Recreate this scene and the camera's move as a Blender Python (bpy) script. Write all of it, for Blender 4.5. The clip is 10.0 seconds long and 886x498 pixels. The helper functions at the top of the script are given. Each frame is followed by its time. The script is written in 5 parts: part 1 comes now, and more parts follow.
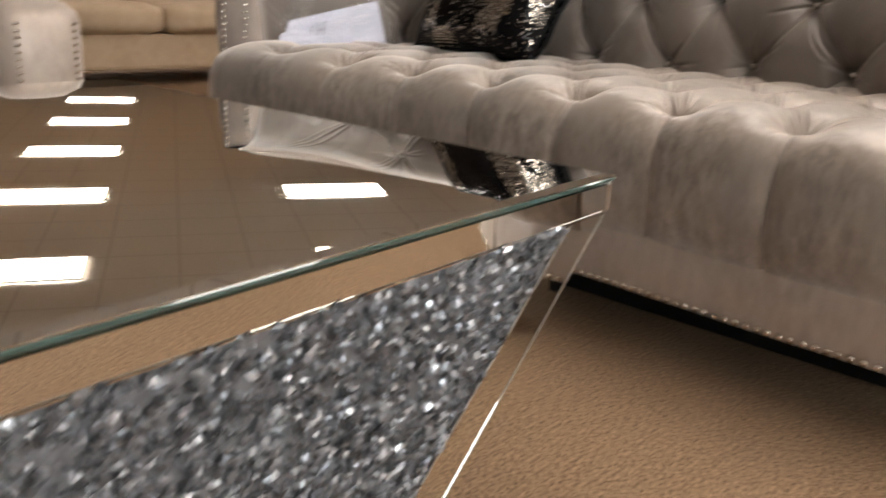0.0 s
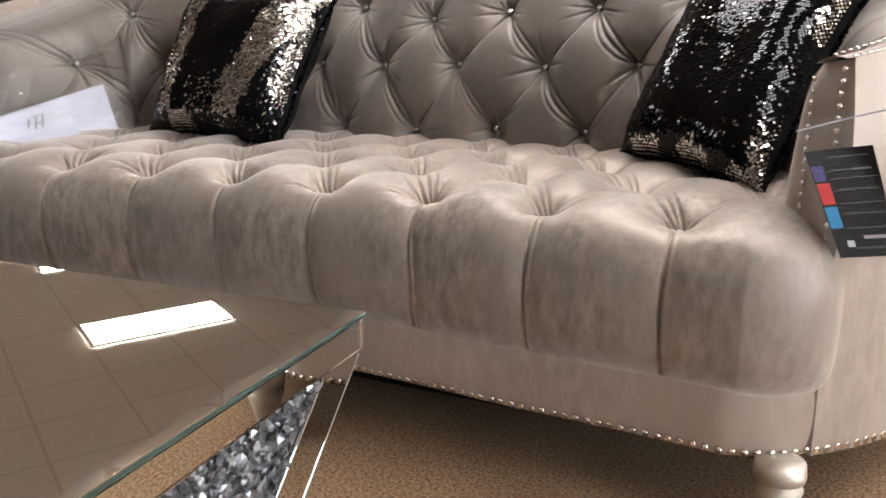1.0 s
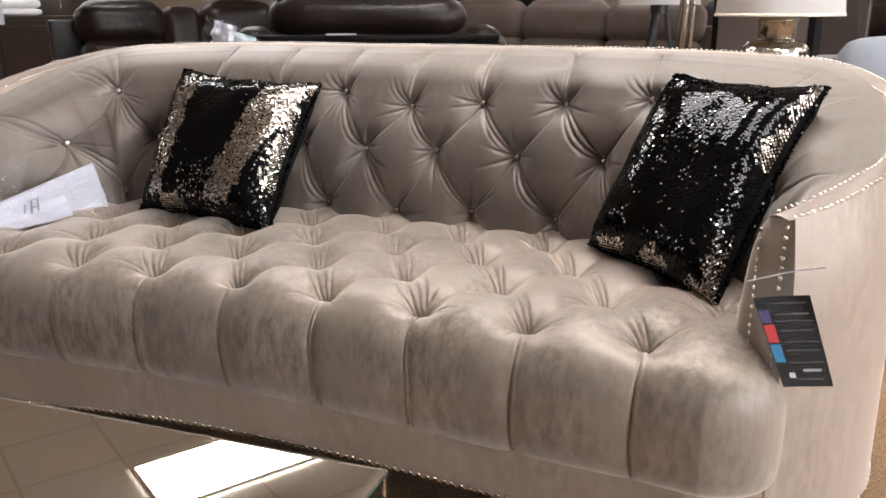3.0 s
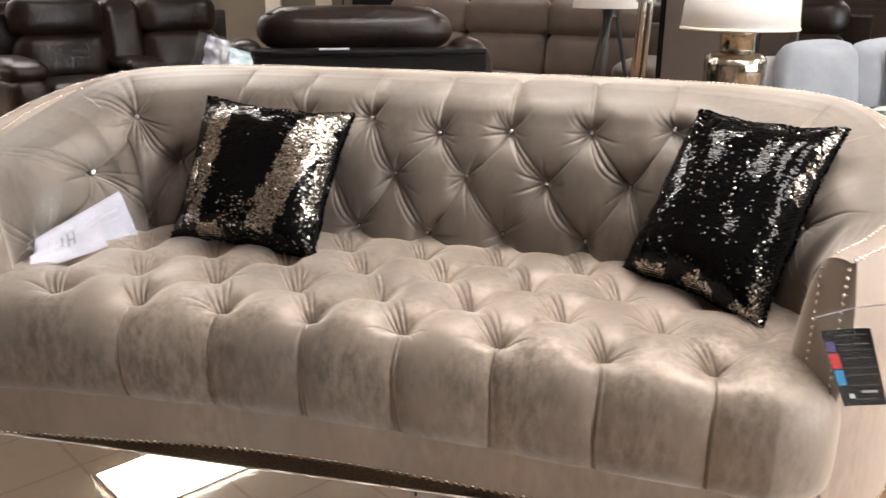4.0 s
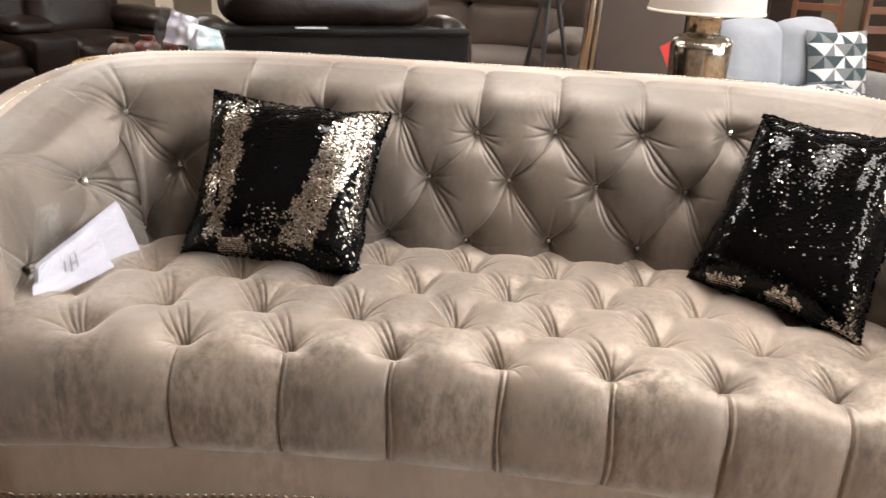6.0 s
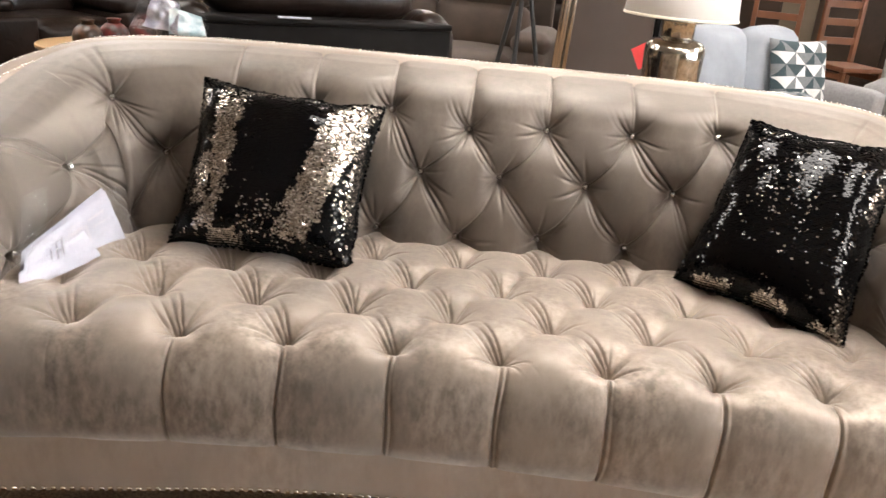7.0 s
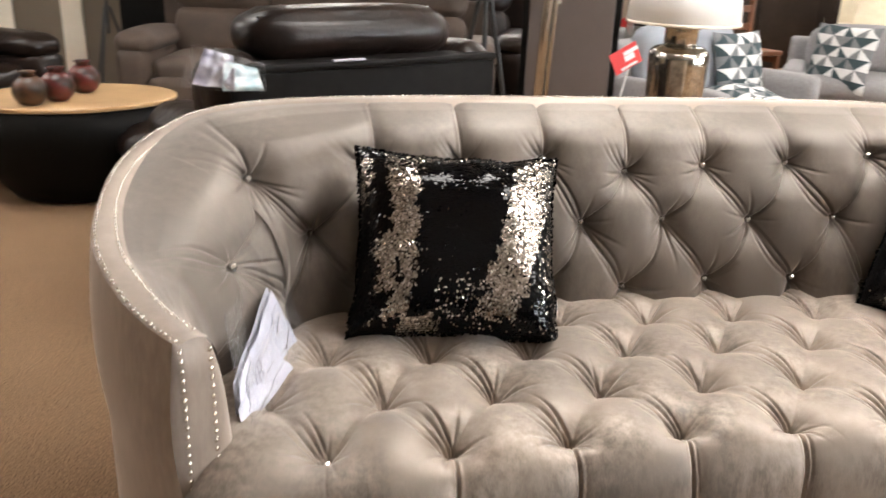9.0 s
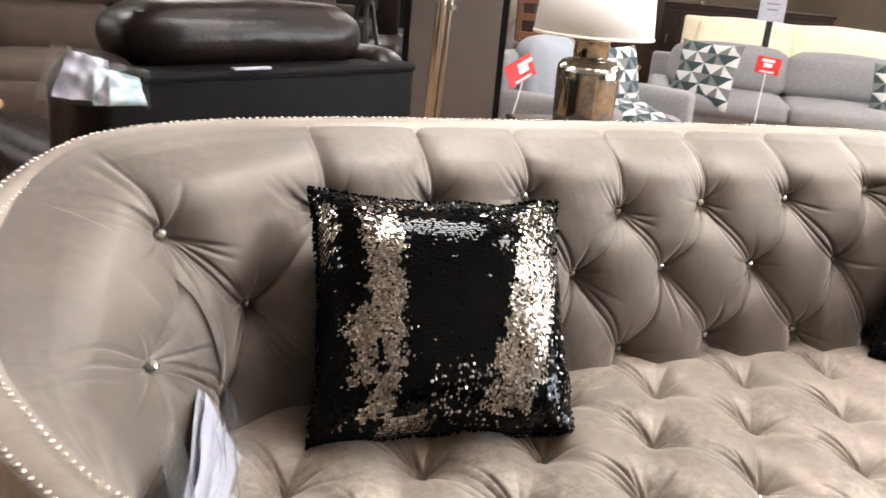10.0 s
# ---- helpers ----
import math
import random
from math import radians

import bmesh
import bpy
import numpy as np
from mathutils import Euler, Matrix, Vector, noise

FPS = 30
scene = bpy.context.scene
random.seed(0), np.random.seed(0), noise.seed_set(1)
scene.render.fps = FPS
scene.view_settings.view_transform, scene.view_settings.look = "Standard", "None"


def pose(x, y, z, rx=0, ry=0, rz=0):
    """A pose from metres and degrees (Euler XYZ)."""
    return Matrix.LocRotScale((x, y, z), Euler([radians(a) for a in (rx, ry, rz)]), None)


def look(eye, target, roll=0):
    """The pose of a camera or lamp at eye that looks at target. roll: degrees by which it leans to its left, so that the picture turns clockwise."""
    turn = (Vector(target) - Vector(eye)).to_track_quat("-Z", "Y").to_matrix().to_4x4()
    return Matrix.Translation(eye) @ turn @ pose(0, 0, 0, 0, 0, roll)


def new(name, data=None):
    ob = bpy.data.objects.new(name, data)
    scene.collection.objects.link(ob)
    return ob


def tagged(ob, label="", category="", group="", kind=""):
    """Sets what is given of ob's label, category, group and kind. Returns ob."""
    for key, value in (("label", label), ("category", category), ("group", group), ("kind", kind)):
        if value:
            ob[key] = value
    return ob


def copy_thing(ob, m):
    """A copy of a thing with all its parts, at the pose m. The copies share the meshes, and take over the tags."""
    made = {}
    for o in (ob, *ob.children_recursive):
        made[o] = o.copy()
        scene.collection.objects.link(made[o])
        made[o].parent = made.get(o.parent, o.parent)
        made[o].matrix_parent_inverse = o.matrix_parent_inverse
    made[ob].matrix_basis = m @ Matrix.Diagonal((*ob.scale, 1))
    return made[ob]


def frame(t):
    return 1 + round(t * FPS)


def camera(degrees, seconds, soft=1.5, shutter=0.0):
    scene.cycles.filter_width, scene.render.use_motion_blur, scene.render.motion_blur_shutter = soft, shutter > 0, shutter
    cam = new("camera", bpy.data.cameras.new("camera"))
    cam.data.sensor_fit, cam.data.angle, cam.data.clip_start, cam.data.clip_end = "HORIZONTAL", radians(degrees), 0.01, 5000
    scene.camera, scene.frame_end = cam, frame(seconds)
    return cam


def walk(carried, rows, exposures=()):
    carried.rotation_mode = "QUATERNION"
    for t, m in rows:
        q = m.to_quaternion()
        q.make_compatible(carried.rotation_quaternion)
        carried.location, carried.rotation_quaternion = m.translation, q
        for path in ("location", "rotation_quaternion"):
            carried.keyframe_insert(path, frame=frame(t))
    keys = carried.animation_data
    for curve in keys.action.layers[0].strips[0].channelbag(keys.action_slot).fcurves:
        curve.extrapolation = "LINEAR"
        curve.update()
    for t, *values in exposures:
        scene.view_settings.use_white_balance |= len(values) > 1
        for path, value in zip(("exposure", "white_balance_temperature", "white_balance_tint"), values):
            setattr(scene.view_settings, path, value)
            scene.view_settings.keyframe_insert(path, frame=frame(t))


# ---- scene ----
cam = camera(55.8, 10.0, soft=1.5, shutter=0.4)
PATH = [
    (0, (1.019, -1.39, 0.637), (-0.249, 0.038, 0.045), 3.1),
    (0.5, (1.001, -1.314, 0.711), (-0.013, 0.322, 0.166), 1.9),
    (1, (0.992, -1.281, 0.744), (0.131, 0.449, 0.227), -0.4),
    (1.5, (0.983, -1.281, 0.786), (0.162, 0.475, 0.291), -0.9),
    (2, (1.009, -1.291, 0.884), (0.172, 0.456, 0.387), -0.6),
    (2.5, (1.021, -1.316, 0.943), (0.186, 0.424, 0.418), -0.5),
    (4, (0.664, -1.584, 1.171), (0.131, 0.245, 0.562), 0.4),
    (4.5, (0.494, -1.618, 1.212), (-0.069, 0.18, 0.541), 1.0),
    (5, (0.312, -1.529, 1.242), (-0.189, 0.278, 0.548), -0.8),
    (5.5, (0.179, -1.486, 1.244), (-0.163, 0.359, 0.552), 0.2),
    (7, (0.031, -1.499, 1.239), (-0.04, 0.372, 0.535), 5.2),
    (7.5, (-0.184, -1.517, 1.256), (-0.328, 0.356, 0.568), 3.0),
    (8, (-0.423, -1.569, 1.288), (-0.568, 0.307, 0.612), 0.2),
    (8.5, (-0.63, -1.443, 1.265), (-0.631, 0.432, 0.569), 0.5),
    (9, (-0.758, -1.251, 1.279), (-0.477, 0.607, 0.593), 2.1),
    (9.5, (-0.886, -1.027, 1.276), (-0.402, 0.8, 0.623), -0.3),
    (10, (-0.946, -0.759, 1.223), (-0.276, 1.01, 0.574), 5.0),
]
EXPOSURES = [(0.0, -0.40, 6350, 10), (0.5, -0.30, 6150, 11), (1.0, -0.18, 6020, 11), (2.7, -0.22, 6050, 11), (4.5, 0.10, 6400, 10), (8.0, 0.20, 6400, 10), (9.0, 0.16, 6300, 9), (10.0, 0.24, 6150, 9)]
walk(cam, [(t, look(eye, target, roll)) for t, eye, target, roll in PATH], EXPOSURES)

# ---- light: showroom troffers do the work, the world is only a dim interior fill beyond the walls ----
world = bpy.data.worlds.new("world")
world.use_nodes = True
world.node_tree.nodes["Background"].inputs["Color"].default_value = (0.9, 0.85, 0.8, 1)
world.node_tree.nodes["Background"].inputs["Strength"].default_value = 0.02
scene.world = world
PANEL_STRENGTH = 22.0
PANEL_COLOUR = (1.0, 0.935, 0.87)
DAYLIGHT = ((0.93, 0.97, 1.0), 14.0)
CEILING = 2.67


# ---- materials ----
def nodes_of(name):
    m = bpy.data.materials.new(name)
    m.use_nodes = True
    nt = m.node_tree
    return m, nt, nt.nodes["Principled BSDF"]


def add(nt, kind, **inputs):
    n = nt.nodes.new(kind)
    for k, v in inputs.items():
        n.inputs[k.replace("_", " ")].default_value = v
    return n


def coords(nt):
    return nt.nodes.new("ShaderNodeTexCoord").outputs["Object"]


def ramp(nt, fac, stops):
    r = nt.nodes.new("ShaderNodeValToRGB")
    el = r.color_ramp.elements
    while len(el) < len(stops):
        el.new(0.5)
    for e, (p, col) in zip(el, stops):
        e.position, e.color = p, (*col, 1)
    nt.links.new(fac, r.inputs["Fac"])
    return r.outputs["Color"]


def bump(nt, bsdf, height, strength, distance=0.002, under=None):
    b = add(nt, "ShaderNodeBump", Strength=strength, Distance=distance)
    nt.links.new(height, b.inputs["Height"])
    if under is not None:
        nt.links.new(under, b.inputs["Normal"])
    nt.links.new(b.outputs["Normal"], bsdf.inputs["Normal"])
    return b.outputs["Normal"]


def surface(name, low, high, scale=6.0, rough=0.6, metal=0.0, grain=0.0, grain_scale=300.0, detail=6.0, spread=0.5, **extra):
    """A surface whose colour wanders between two tones, with a fine grain in relief."""
    m, nt, b = nodes_of(name)
    co = coords(nt)
    n1 = add(nt, "ShaderNodeTexNoise", Scale=scale, Detail=detail, Roughness=0.6)
    nt.links.new(co, n1.inputs["Vector"])
    col = ramp(nt, n1.outputs["Fac"], [(0.5 - spread / 2, low), (0.5 + spread / 2, high)])
    nt.links.new(col, b.inputs["Base Color"])
    b.inputs["Roughness"].default_value = rough
    b.inputs["Metallic"].default_value = metal
    if grain:
        n2 = add(nt, "ShaderNodeTexNoise", Scale=grain_scale, Detail=3.0)
        nt.links.new(co, n2.inputs["Vector"])
        bump(nt, b, n2.outputs["Fac"], grain)
    for k, v in extra.items():
        b.inputs[k.replace("_", " ")].default_value = v
    return m


def velvet(name, low, high, sheen=0.7, tint=(0.95, 0.88, 0.8), rub=1.0):
    """Short-pile velvet: broad brushed patches, faint crushed streaks, a nap that catches the light at its edges."""
    m, nt, b = nodes_of(name)
    co = coords(nt)
    stretch = add(nt, "ShaderNodeMapping", Scale=(1.0, 1.0, 0.36))
    nt.links.new(co, stretch.inputs["Vector"])
    n1 = add(nt, "ShaderNodeTexNoise", Scale=3.6, Detail=3.0, Roughness=0.5, Distortion=0.4)
    nt.links.new(stretch.outputs["Vector"], n1.inputs["Vector"])
    col = ramp(nt, n1.outputs["Fac"], [(0.30, low), (0.68, high)])
    n3 = add(nt, "ShaderNodeTexNoise", Scale=52.0, Detail=6.0, Roughness=0.68, Distortion=0.0)
    nt.links.new(stretch.outputs["Vector"], n3.inputs["Vector"])
    streak = ramp(nt, n3.outputs["Fac"], [(0.37, (0.50, 0.485, 0.47)), (0.52, (0.95, 0.95, 0.95)), (0.66, (1.36, 1.35, 1.33))])
    mix = nt.nodes.new("ShaderNodeMix")
    mix.data_type, mix.blend_type = "RGBA", "MULTIPLY"
    rubbed = add(nt, "ShaderNodeTexNoise", Scale=4.5, Detail=2.0)
    nt.links.new(co, rubbed.inputs["Vector"])
    nt.links.new(ramp(nt, rubbed.outputs["Fac"], [(0.38, (0.15 * rub, 0.15 * rub, 0.15 * rub)), (0.62, (rub, rub, rub))]), mix.inputs["Factor"])
    nt.links.new(col, mix.inputs["A"])
    nt.links.new(streak, mix.inputs["B"])
    nt.links.new(mix.outputs["Result"], b.inputs["Base Color"])
    b.inputs["Roughness"].default_value = 0.46
    b.inputs["Metallic"].default_value = 0.22
    b.inputs["Specular IOR Level"].default_value = 0.5
    b.inputs["Sheen Weight"].default_value = sheen
    b.inputs["Sheen Roughness"].default_value = 0.42
    b.inputs["Sheen Tint"].default_value = (*tint, 1)
    pile = add(nt, "ShaderNodeTexNoise", Scale=900.0, Detail=2.0)
    nt.links.new(co, pile.inputs["Vector"])
    low_n = bump(nt, b, pile.outputs["Fac"], 0.10, 0.0008)
    folds = add(nt, "ShaderNodeTexNoise", Scale=26.0, Detail=4.0, Roughness=0.5, Distortion=0.6)
    nt.links.new(stretch.outputs["Vector"], folds.inputs["Vector"])
    bump(nt, b, folds.outputs["Fac"], 0.14, 0.004, low_n)
    return m


def leather(name, low, high, rough=0.32):
    m, nt, b = nodes_of(name)
    co = coords(nt)
    n1 = add(nt, "ShaderNodeTexNoise", Scale=5.0, Detail=5.0, Roughness=0.6)
    nt.links.new(co, n1.inputs["Vector"])
    nt.links.new(ramp(nt, n1.outputs["Fac"], [(0.35, low), (0.7, high)]), b.inputs["Base Color"])
    b.inputs["Roughness"].default_value = rough
    b.inputs["Specular IOR Level"].default_value = 0.25
    v = add(nt, "ShaderNodeTexVoronoi", Scale=220.0)
    nt.links.new(co, v.inputs["Vector"])
    g = bump(nt, b, v.outputs["Distance"], 0.12, 0.001)
    w = add(nt, "ShaderNodeTexNoise", Scale=11.0, Detail=4.0, Distortion=1.0)
    nt.links.new(co, w.inputs["Vector"])
    bump(nt, b, w.outputs["Fac"], 0.5, 0.012, g)
    return m


def plain(name, colour, rough=0.5, metal=0.0, **extra):
    m, nt, b = nodes_of(name)
    b.inputs["Base Color"].default_value = (*colour, 1)
    b.inputs["Roughness"].default_value = rough
    b.inputs["Metallic"].default_value = metal
    for k, v in extra.items():
        b.inputs[k.replace("_", " ")].default_value = v
    return m


def glow(name, colour, strength):
    m, nt, b = nodes_of(name)
    b.inputs["Base Color"].default_value = (*colour, 1)
    b.inputs["Emission Color"].default_value = (*colour, 1)
    b.inputs["Emission Strength"].default_value = strength
    return m


def sequin(name, stops, rough, metal=1.0):
    """Loose metal discs, each with its own tone."""
    m, nt, b = nodes_of(name)
    geo = nt.nodes.new("ShaderNodeNewGeometry")
    nt.links.new(ramp(nt, geo.outputs["Random Per Island"], stops), b.inputs["Base Color"])
    b.inputs["Metallic"].default_value = metal
    b.inputs["Specular IOR Level"].default_value = 0.18
    b.inputs["Roughness"].default_value = rough
    return m


def carpet_material():
    m, nt, b = nodes_of("carpet")
    co = coords(nt)
    n1 = add(nt, "ShaderNodeTexNoise", Scale=170.0, Detail=4.0, Roughness=0.8)
    n2 = add(nt, "ShaderNodeTexNoise", Scale=1.3, Detail=5.0)
    loops = add(nt, "ShaderNodeTexNoise", Scale=170.0, Detail=4.0, Roughness=0.8)
    for n in (n1, n2, loops):
        nt.links.new(co, n.inputs["Vector"])
    base = ramp(nt, n1.outputs["Fac"], [(0.36, (0.056, 0.034, 0.020)), (0.64, (0.40, 0.264, 0.160))])
    wear = ramp(nt, n2.outputs["Fac"], [(0.3, (0.82, 0.8, 0.78)), (0.7, (1.05, 1.03, 1.0))])
    mix = nt.nodes.new("ShaderNodeMix")
    mix.data_type, mix.blend_type = "RGBA", "MULTIPLY"
    mix.inputs["Factor"].default_value = 1.0
    nt.links.new(base, mix.inputs["A"])
    nt.links.new(wear, mix.inputs["B"])
    nt.links.new(mix.outputs["Result"], b.inputs["Base Color"])
    b.inputs["Roughness"].default_value = 0.95
    b.inputs["Specular IOR Level"].default_value = 0.1
    bump(nt, b, loops.outputs["Fac"], 0.22, 0.003)
    return m


def glass_material(name, colour=(1, 1, 1), rough=0.0, ior=1.45):
    return plain(name, colour, rough, Transmission_Weight=1.0, IOR=ior)


# one taupe velvet in shaded and lit tones; part brightness is put into base colour
VELVET_SHADED = velvet("taupe_velvet_shaded", (0.108, 0.088, 0.072), (0.160, 0.131, 0.107), 0.82, (1.0, 0.91, 0.83), 0.35)
VELVET_SEAT_LIT = velvet("taupe_velvet_rubbed_lit", (0.196, 0.159, 0.129), (0.325, 0.266, 0.217), 0.9, (1.0, 0.91, 0.82), 0.85)
VELVET_PLAIN_LIT = velvet("taupe_velvet_smooth_lit", (0.315, 0.25, 0.20), (0.42, 0.34, 0.277), 0.6, (1.0, 0.90, 0.81), 0.3)
VELVET_TRIM_LIT = velvet("taupe_velvet_trim_lit", (0.23, 0.183, 0.148), (0.32, 0.258, 0.212), 0.8, (1.0, 0.90, 0.81), 0.25)
NICKEL = surface("polished_nickel", (0.72, 0.66, 0.58), (0.86, 0.8, 0.72), 40, 0.14, 1.0)
CRYSTAL = plain("faceted_crystal", (0.84, 0.83, 0.81), 0.07, 0.92, Specular_IOR_Level=1.0)
SILVER_LEG = surface("champagne_silver_paint", (0.42, 0.37, 0.30), (0.62, 0.56, 0.47), 25, 0.42, 0.6, 0.1, 120)
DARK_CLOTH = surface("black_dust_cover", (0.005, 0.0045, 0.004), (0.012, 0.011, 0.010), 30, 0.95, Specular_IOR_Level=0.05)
MIRROR = surface("silvered_mirror", (0.78, 0.78, 0.755), (0.84, 0.84, 0.815), 3, 0.012, 1.0)
EDGE_GLASS = plain("green_edge_glass", (0.035, 0.06, 0.052), 0.05, 0.0, Specular_IOR_Level=0.8)
CRUSHED_BED = surface("crushed_crystal_bed", (0.07, 0.07, 0.072), (0.18, 0.18, 0.185), 90, 0.4, 0.3, 0.8, 160)
CRUSHED = sequin("crushed_crystal", [(0.0, (0.06, 0.062, 0.065)), (0.5, (0.13, 0.132, 0.136)), (0.88, (0.25, 0.253, 0.258)), (1.0, (0.8, 0.81, 0.83))], 0.2, 0.5)
SEQUIN_BLACK = sequin("black_sequins", [(0.0, (0.001, 0.001, 0.0014)), (0.8, (0.002, 0.002, 0.0025)), (1.0, (0.004, 0.004, 0.005))], 0.05, 0.0)
SEQUIN_SILVER = sequin("silver_gold_sequins", [(0.0, (0.22, 0.20, 0.175)), (0.35, (0.38, 0.345, 0.305)), (0.80, (0.58, 0.535, 0.48)), (1.0, (0.95, 0.92, 0.88))], 0.20)
PILLOW_BLACK = surface("black_pillow_cloth", (0.004, 0.004, 0.004), (0.009, 0.009, 0.009), 60, 0.9, Specular_IOR_Level=0.1)
CARPET = carpet_material()
DARK_LEATHER = leather("dark_brown_leather", (0.006, 0.0033, 0.0024), (0.018, 0.0105, 0.0078), 0.34)
BLACK_VINYL = surface("black_backing_cloth", (0.003, 0.0025, 0.0025), (0.007, 0.006, 0.0055), 20, 0.6, 0, 0.2, 200, Specular_IOR_Level=0.1)
BROWN_SUEDE = surface("brown_suede", (0.044, 0.028, 0.019), (0.084, 0.056, 0.039), 6, 0.66, 0, 0.25, 250, Sheen_Weight=0.05)
GREY_CLOTH = surface("light_grey_tweed", (0.19, 0.183, 0.187), (0.27, 0.262, 0.266), 60, 0.95, 0, 0.5, 400)
PALE_CLOTH = surface("pale_blue_grey_cloth", (0.23, 0.245, 0.275), (0.30, 0.315, 0.345), 8, 0.9, 0, 0.3, 300)
TAN_CLOTH = surface("tan_linen", (0.40, 0.29, 0.18), (0.50, 0.37, 0.24), 12, 0.9, 0, 0.3, 350)
CREAM_CLOTH = surface("cream_leather", (0.6, 0.53, 0.38), (0.72, 0.65, 0.5), 12, 0.5, 0, 0.2, 200)
WOOD_TOP = surface("golden_oak", (0.36, 0.22, 0.10), (0.56, 0.38, 0.2), 4, 0.35, 0, 0.1, 80)
BLACK_LACQUER = surface("black_lacquer", (0.003, 0.003, 0.003), (0.007, 0.0065, 0.006), 5, 0.5, Specular_IOR_Level=0.1)
DARK_WOOD = surface("espresso_wood", (0.012, 0.0066, 0.0042), (0.036, 0.020, 0.012), 4, 0.45, 0, 0.1, 60, Specular_IOR_Level=0.3)
RED_WOOD = surface("cherry_wood", (0.10, 0.035, 0.015), (0.18, 0.07, 0.03), 5, 0.4, 0, 0.1, 60)
RED_GLAZE = surface("mottled_red_glaze", (0.012, 0.009, 0.006), (0.11, 0.012, 0.010), 16, 0.38, spread=0.25)
DARK_GLAZE = surface("mottled_dark_glaze", (0.012, 0.009, 0.006), (0.09, 0.040, 0.020), 18, 0.35, spread=0.25)
MERCURY = surface("mercury_glass", (0.37, 0.355, 0.315), (0.66, 0.645, 0.595), 34, 0.13, 1.0, spread=0.3)
SHADE = plain("white_lamp_shade", (0.84, 0.83, 0.80), 0.9, 0.0, Transmission_Weight=0.0)
CHROME = surface("brushed_steel", (0.56, 0.54, 0.5), (0.70, 0.68, 0.64), 20, 0.22, 1.0)
BLACK_METAL = surface("black_metal", (0.01, 0.01, 0.01), (0.02, 0.02, 0.02), 20, 0.4)
TAUPE_PANEL = surface("taupe_painted_panel", (0.085, 0.066, 0.056), (0.115, 0.09, 0.078), 2, 0.6, 0, 0.05, 60)
WALL_PAINT = surface("tan_wall_paint", (0.135, 0.108, 0.078), (0.17, 0.138, 0.10), 1.5, 0.85, 0, 0.1, 150)
TRIM_PAINT = surface("cream_trim_paint", (0.62, 0.56, 0.46), (0.7, 0.64, 0.54), 3, 0.5)
TILE_PAINT = surface("ceiling_tile", (0.78, 0.75, 0.70), (0.85, 0.82, 0.77), 25, 0.95, 0, 0.5, 60)
BAR_PAINT = plain("ceiling_bar", (0.66, 0.62, 0.57), 0.6)
PAPER = surface("white_paper", (0.38, 0.38, 0.45), (0.50, 0.50, 0.57), 15, 0.6)
PAPER_LILAC = surface("lilac_white_paper", (0.50, 0.48, 0.58), (0.74, 0.73, 0.80), 18, 0.35, spread=0.2)
PRINT_GREY = plain("grey_print", (0.22, 0.21, 0.24), 0.6)
PRINT_PALE = plain("pale_print", (0.5, 0.48, 0.52), 0.6)
CARD_BLACK = surface("black_card", (0.008, 0.0075, 0.0075), (0.014, 0.013, 0.013), 30, 0.5, Specular_IOR_Level=0.2)
RED = plain("red_print", (0.62, 0.03, 0.03), 0.5)
BLUE = plain("blue_print", (0.03, 0.25, 0.5), 0.5)
PURPLE = plain("purple_print", (0.08, 0.06, 0.2), 0.5)
WHITE = plain("white_print", (0.75, 0.75, 0.75), 0.5)
TEAL = surface("teal_card", (0.30, 0.50, 0.56), (0.80, 0.84, 0.86), 7, 0.4, spread=0.12)
PLASTIC = plain("clear_plastic", (1, 1, 1), 0.10, 0.0, Transmission_Weight=0.985, IOR=1.16, Specular_IOR_Level=0.9)
PANEL_GLOW = glow("troffer_diffuser", PANEL_COLOUR, PANEL_STRENGTH)
PANE = glass_material("window_glass")
SKY_GLOW = glow("daylight", *DAYLIGHT)
PRINT_DIM = plain("dim_print", (0.09, 0.09, 0.09), 0.6)
RUG_A = surface("pale_rug", (0.42, 0.36, 0.28), (0.62, 0.56, 0.47), 7, 0.95, 0, 0.5, 120, spread=0.15)
PRINT_TEAL = surface("teal_cloth", (0.022, 0.040, 0.046), (0.036, 0.058, 0.064), 60, 0.9)
PRINT_GREYCLOTH = surface("mid_grey_cloth", (0.12, 0.125, 0.13), (0.17, 0.175, 0.18), 60, 0.9)
PRINT_WHITECLOTH = surface("off_white_cloth", (0.5, 0.5, 0.49), (0.6, 0.6, 0.59), 60, 0.9)


# ---- building helpers ----
def empty(name, x, y, z, turn=0.0):
    ob = new(name)
    ob.matrix_basis = pose(x, y, z, 0, 0, turn)
    return ob


def mesh_of(name, verts, faces, material, smooth=True, flip=False):
    me = bpy.data.meshes.new(name)
    me.from_pydata([tuple(v) for v in verts], [], [tuple(f) for f in faces])
    me.materials.append(material)
    if flip:
        me.flip_normals()
    me.polygons.foreach_set("use_smooth", [smooth] * len(me.polygons))
    me.update()
    return me


def link(name, me, parent=None, label="", m=None):
    ob = new(name, me)
    ob.parent = parent
    if m is not None:
        ob.matrix_basis = m
    return tagged(ob, label)


def part(name, bm, material, parent, label="", smooth=False, m=None):
    me = bpy.data.meshes.new(name)
    bm.to_mesh(me)
    bm.free()
    me.materials.append(material)
    me.polygons.foreach_set("use_smooth", [smooth] * len(me.polygons))
    return link(name, me, parent, label, m)


def grid_faces(nu, nv, close=False):
    out = []
    for i in range(nu if close else nu - 1):
        j = (i + 1) % nu
        for k in range(nv - 1):
            out.append((i * nv + k, j * nv + k, j * nv + k + 1, i * nv + k + 1))
    return out


